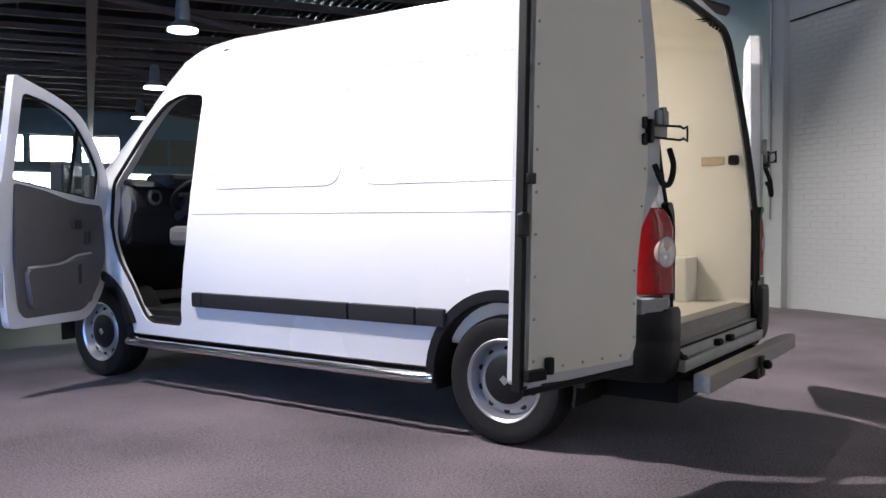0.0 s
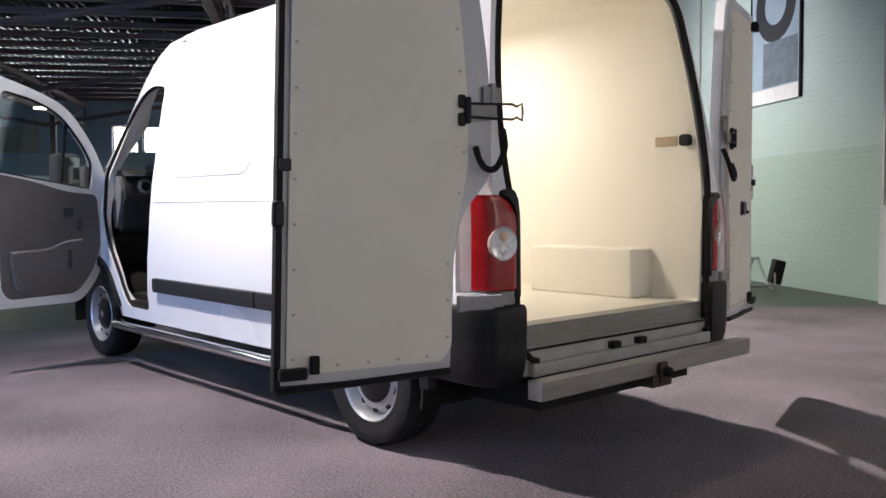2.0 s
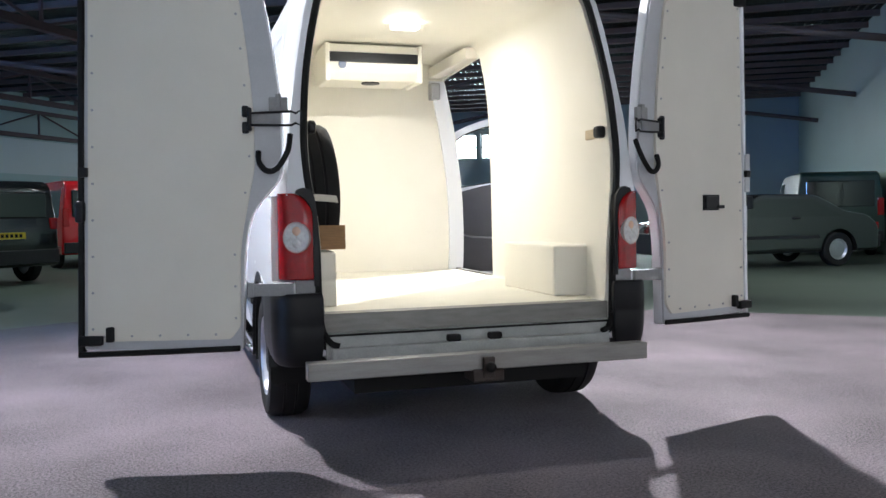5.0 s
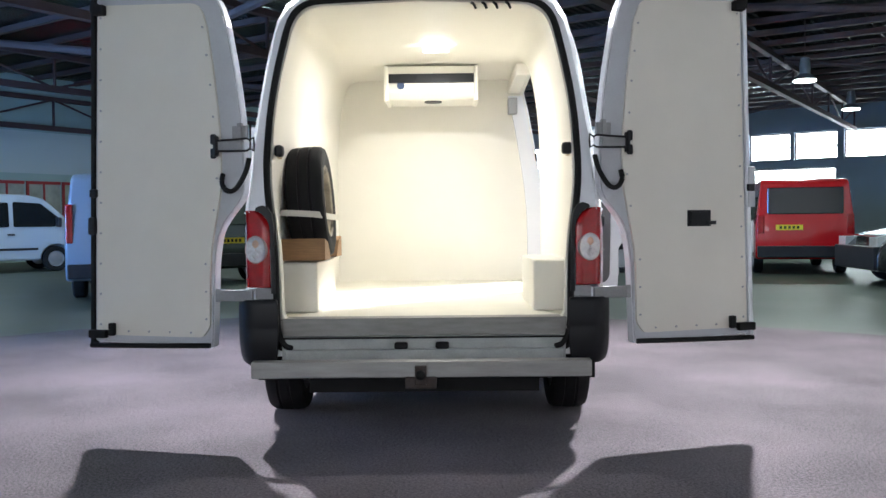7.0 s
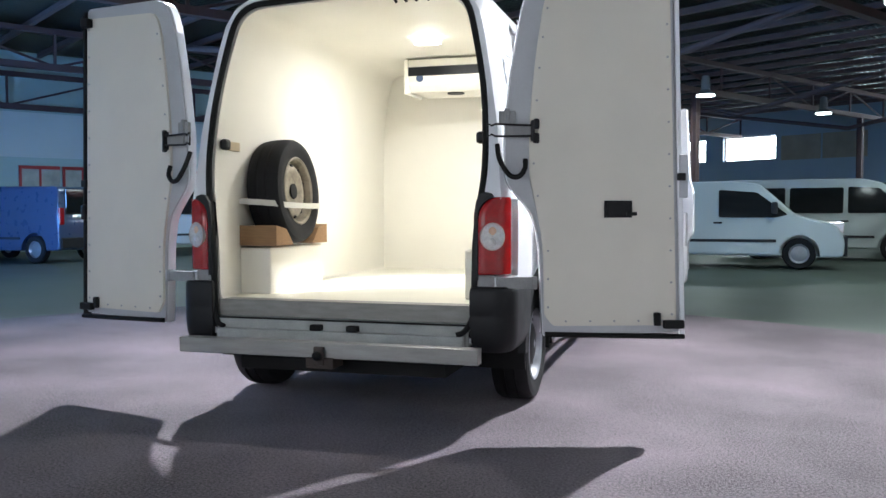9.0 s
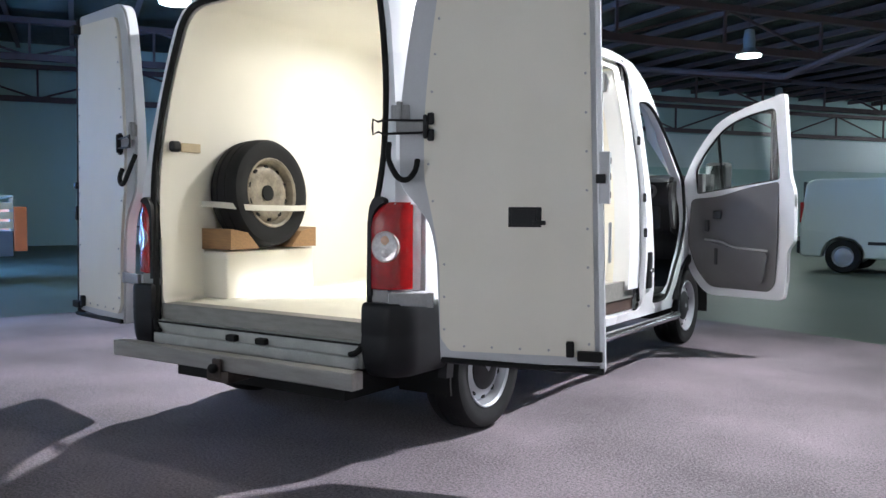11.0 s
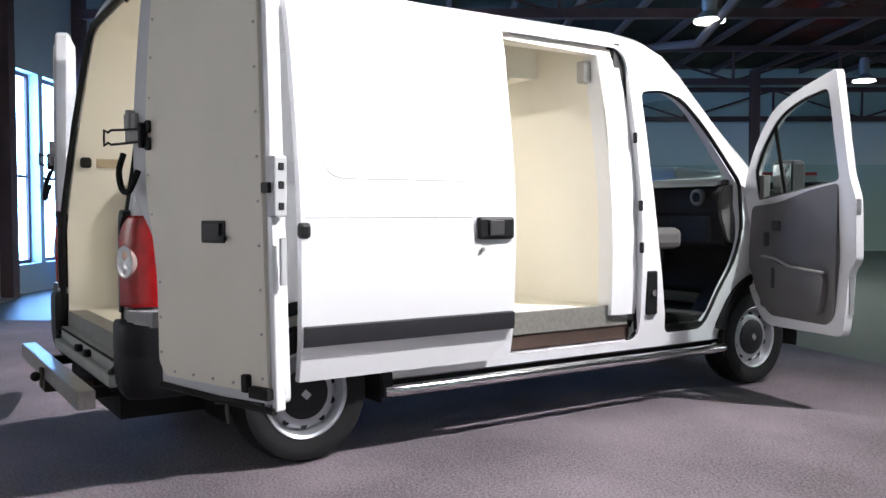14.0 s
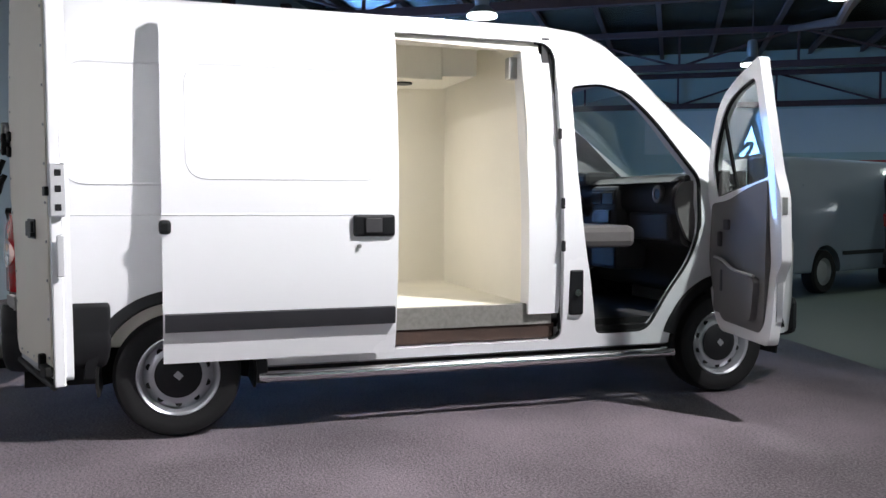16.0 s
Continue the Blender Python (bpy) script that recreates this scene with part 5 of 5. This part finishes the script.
VAN_SIL = [(0.0, 0.32), (0.0, 1.0), (0.06, 1.90), (0.2, 1.97), (3.3, 1.97), (3.75, 1.86), (4.45, 1.18), (4.9, 0.98), (5.0, 0.62), (4.95, 0.28)]
VAN_WIN = [[(3.0, 1.14), (3.95, 1.14), (4.18, 1.28), (3.66, 1.74), (3.0, 1.78)]]
BUS_WIN = [VAN_WIN[0], [(1.7, 1.14), (2.9, 1.14), (2.9, 1.76), (1.7, 1.76)], [(0.3, 1.14), (1.6, 1.14), (1.6, 1.76), (0.3, 1.76)]]
CADDY_SIL = [(0.0, 0.30), (0.0, 0.9), (0.08, 1.72), (0.22, 1.80), (2.2, 1.82), (2.75, 1.76), (3.45, 1.12), (4.2, 0.92), (4.38, 0.62), (4.36, 0.25)]
MAXI_SIL = [(y if y < 2 else y + 0.5, z) for y, z in CADDY_SIL]
MAXI_WIN = [[(2.45, 1.06), (3.55, 1.06), (3.8, 1.12), (3.2, 1.58), (2.45, 1.64)]]
CADDY_WIN = [[(1.95, 1.06), (3.05, 1.06), (3.3, 1.12), (2.7, 1.58), (1.95, 1.64)]]
CAR_SIL = [(0.0, 0.30), (0.0, 0.80), (0.25, 1.0), (0.75, 1.08), (1.4, 1.40), (2.6, 1.42), (3.4, 1.02), (4.3, 0.86), (4.55, 0.62), (4.55, 0.25)]
CAR_WIN = [[(0.85, 0.98), (3.2, 0.98), (2.6, 1.32), (1.5, 1.32)]]

VAN_SCREEN = ((3.80, 1.81), (4.40, 1.23))
CADDY_SCREEN, MAXI_SCREEN = ((2.81, 1.70), (3.40, 1.17)), ((3.31, 1.70), (3.90, 1.17))
CAR_SCREEN = ((2.67, 1.385), (3.33, 1.055))


def tail(w, lights_z=(0.95, 1.35), win=(1.15, 1.75), lean=0.02, two=True):
    h = w / 2
    out = [("rear_lamp", (-h + 0.02, -h + 0.16, -0.012, 0.06, *lights_z), RED), ("rear_lamp", (h - 0.16, h - 0.02, -0.012, 0.06, *lights_z), RED),
           ("rear_bumper", (-h + 0.03, h - 0.03, -0.06, 0.1, 0.36, 0.60), STRIP)]
    if win:
        out += [("rear_window", (-h + 0.22, h - 0.22, -0.004, 0.07, *win), DARKGLASS)]
    return out


def nose(y, w, z=0.75):
    h = w / 2
    return [("headlight", (-h + 0.06, -h + 0.38, y - 0.35, y - 0.02, z, z + 0.22), CLEAR), ("headlight", (h - 0.38, h - 0.06, y - 0.35, y - 0.02, z, z + 0.22), CLEAR), ("front_bumper", (-h + 0.02, h - 0.02, y - 0.45, y + 0.04, 0.28, 0.68), STRIP)]


def at(x, y, yaw):
    return pose(x, y, -0.012, 0, 0, yaw)


parked("parked_van", "silver-blue panel van seen from its tail", BLUEPAINT, at(-4.78, 8.75, 18), VAN_SIL, 1.97, (0.98, 3.92), VAN_WIN, plate=(-0.35, -0.004, 0.75),
       rear=[("rear_lamp", (-0.97, -0.86, -0.012, 0.06, 0.9, 1.5), RED), ("rear_lamp", (0.86, 0.97, -0.012, 0.06, 0.9, 1.5), RED), ("rear_bumper", (-0.95, 0.95, -0.07, 0.1, 0.36, 0.58), STRIP), ("door_badge", (-0.09, 0.09, -0.016, 0.02, 1.14, 1.17), RUBBER)], front=nose(5.0, 1.97), screen=VAN_SCREEN)
parked("parked_minibus", "bright red passenger van seen from its tail", REDPAINT, at(7.4, 13.1, -14), VAN_SIL, 1.90, (0.95, 3.95), BUS_WIN, plate=(-0.3, -0.004, 0.98), rear=tail(1.90, (0.85, 1.25), (1.25, 1.8), 0.045), front=nose(5.0, 1.9), screen=VAN_SCREEN)
parked("parked_car", "glossy black saloon car", CARBLACK, at(11.85, 10.4, 86), CAR_SIL, 1.80, (0.9, 3.65), CAR_WIN, 0.33, "car", rear=tail(1.8, (0.7, 0.85), None), front=nose(4.55, 1.8, 0.62), screen=CAR_SCREEN)
parked("parked_van", "silver crew van with dark windows", CARSILVER, at(-13.7, 15.7, -50), VAN_SIL, 1.90, (0.9, 4.0), BUS_WIN[:2], rear=tail(1.9), front=nose(5.0, 1.9), screen=VAN_SCREEN)
parked("parked_van", "small white delivery van with black side strip", CARWHITE, at(-0.05, 15.5, -93), MAXI_SIL, 1.80, (0.78, 4.02), MAXI_WIN, 0.32, rear=tail(1.8), front=nose(4.88, 1.8), screen=MAXI_SCREEN)
parked("parked_minibus", "white minibus with dark windows", CARWHITE, at(2.58, 19.5, -100), VAN_SIL, 1.97, (0.98, 4.02), BUS_WIN, rear=tail(1.97), front=nose(5.0, 1.97), screen=VAN_SCREEN)
parked("parked_van", "dark green panel van", CARGREEN, at(6.6, 22.5, -103), VAN_SIL, 1.97, (0.98, 4.02), VAN_WIN, rear=tail(1.97), front=nose(5.0, 1.97), screen=VAN_SCREEN)
parked("parked_car", "dark blue people carrier", DBLUE, at(-12.1, 13.0, 84), CADDY_SIL, 1.80, (0.8, 3.5), CADDY_WIN, 0.32, "car", rear=tail(1.8, (0.9, 1.3)), front=nose(4.38, 1.8), screen=CADDY_SCREEN)
parked("parked_car", "tall black car with red tail lamps", CARBLACK, at(-4.1, 12.1, 41), CADDY_SIL, 1.80, (0.8, 3.5), CADDY_WIN, 0.35, "car", rear=tail(1.8, (0.95, 1.15), (1.15, 1.6)), plate=(0, -0.004, 0.85), front=nose(4.38, 1.8), screen=CADDY_SCREEN)
parked("parked_van", "red van parked further back", REDPAINT, at(-2.9, 16.7, 22), VAN_SIL, 1.9, (0.95, 3.95), BUS_WIN, rear=tail(1.9), front=nose(5.0, 1.9), screen=VAN_SCREEN)
parked("parked_van", "dark grey-green van by the wall", CARGREEN, at(*hall(4.35, 17.4)[:2], -33), VAN_SIL, 1.9, (0.95, 3.95), VAN_WIN, rear=tail(1.9), front=nose(5.0, 1.9), screen=VAN_SCREEN)
parked("parked_car", "white saloon car parked far back", CARWHITE, at(-16.5, 13.6, 70), CAR_SIL, 1.8, (0.9, 3.65), CAR_WIN, 0.33, "car", rear=tail(1.8, (0.7, 0.85), None), front=nose(4.55, 1.8, 0.62), screen=CAR_SCREEN)


# flat trailer with slatted timber sides, near the tall windows
tr = thing("trailer", "grey box trailer with slatted timber sides", "trailer", pose(-10.9, 3.4, -0.012, 0, 0, -21))
part("trailer_box", boxes((-0.75, 0.75, -1.3, 1.3, 0.42, 0.82), bev=0.01), mat("slate_trailer_panel", (0.09, 0.11, 0.14), 0.45), tr, "slate-grey lower panels")
for s_ in (-1, 1):
    for k in range(3):
        part("timber_slat", boxes((s_ * 0.75 - 0.012, s_ * 0.75 + 0.012, -1.3, 1.3, 0.86 + 0.15 * k, 0.97 + 0.15 * k), bev=0.004), PALEWOOD, tr)
    for y in (-1.28, 0.0, 1.28):
        part("slat_post", boxes((s_ * 0.73 - 0.03, s_ * 0.73 + 0.01, y - 0.03, y + 0.03, 0.82, 1.34)), STEEL, tr)
    for y in (-0.4, 0.45):
        wh = new("wheel")
        wh.parent, wh.matrix_basis = tr, pose(s_ * 0.84, y, 0.30, 0, 0, 0 if s_ > 0 else 180)
        part("tyre", lathe([(0.19, -0.08), (0.28, -0.09), (0.30, -0.06), (0.30, 0.06), (0.28, 0.09), (0.19, 0.08)], 32), TYRE, wh)
        part("rim", lathe([(0.001, 0.05), (0.05, 0.055), (0.12, 0.03), (0.18, 0.075), (0.195, 0.075), (0.195, -0.05), (0.001, -0.05)], 28, False), RIM, wh)
        for k in range(5):
            a = 2 * math.pi * k / 5
            part("spoke", boxes((0.035, 0.065, -0.025, 0.025, 0.03, 0.18), bev=0.006), RIM, wh, m=pose(0, 0, 0, math.degrees(a), 0, 0))
part("orange_end", boxes((-0.74, 0.76, 1.31, 1.5, 0.5, 1.2), bev=0.01), ORANGE, tr, "orange end panel")
part("white_rail", tube([(-0.75, -1.3, 1.36), (-0.75, 1.3, 1.36), (0.75, 1.3, 1.36), (0.75, -1.3, 1.36)], 0.02, 8, True), CARWHITE, tr, "white top rail")
part("axle", boxes((-0.7, 0.7, -0.5, 0.55, 0.27, 0.42)), RUBBER, tr)
part("draw_bar", boxes((-0.05, 0.05, -2.2, -1.3, 0.38, 0.46)), STEEL, tr)
part("jockey_leg", tube([(0, -2.1, 0.4), (0, -2.1, 0.012)], 0.025, 8), STEEL, tr)
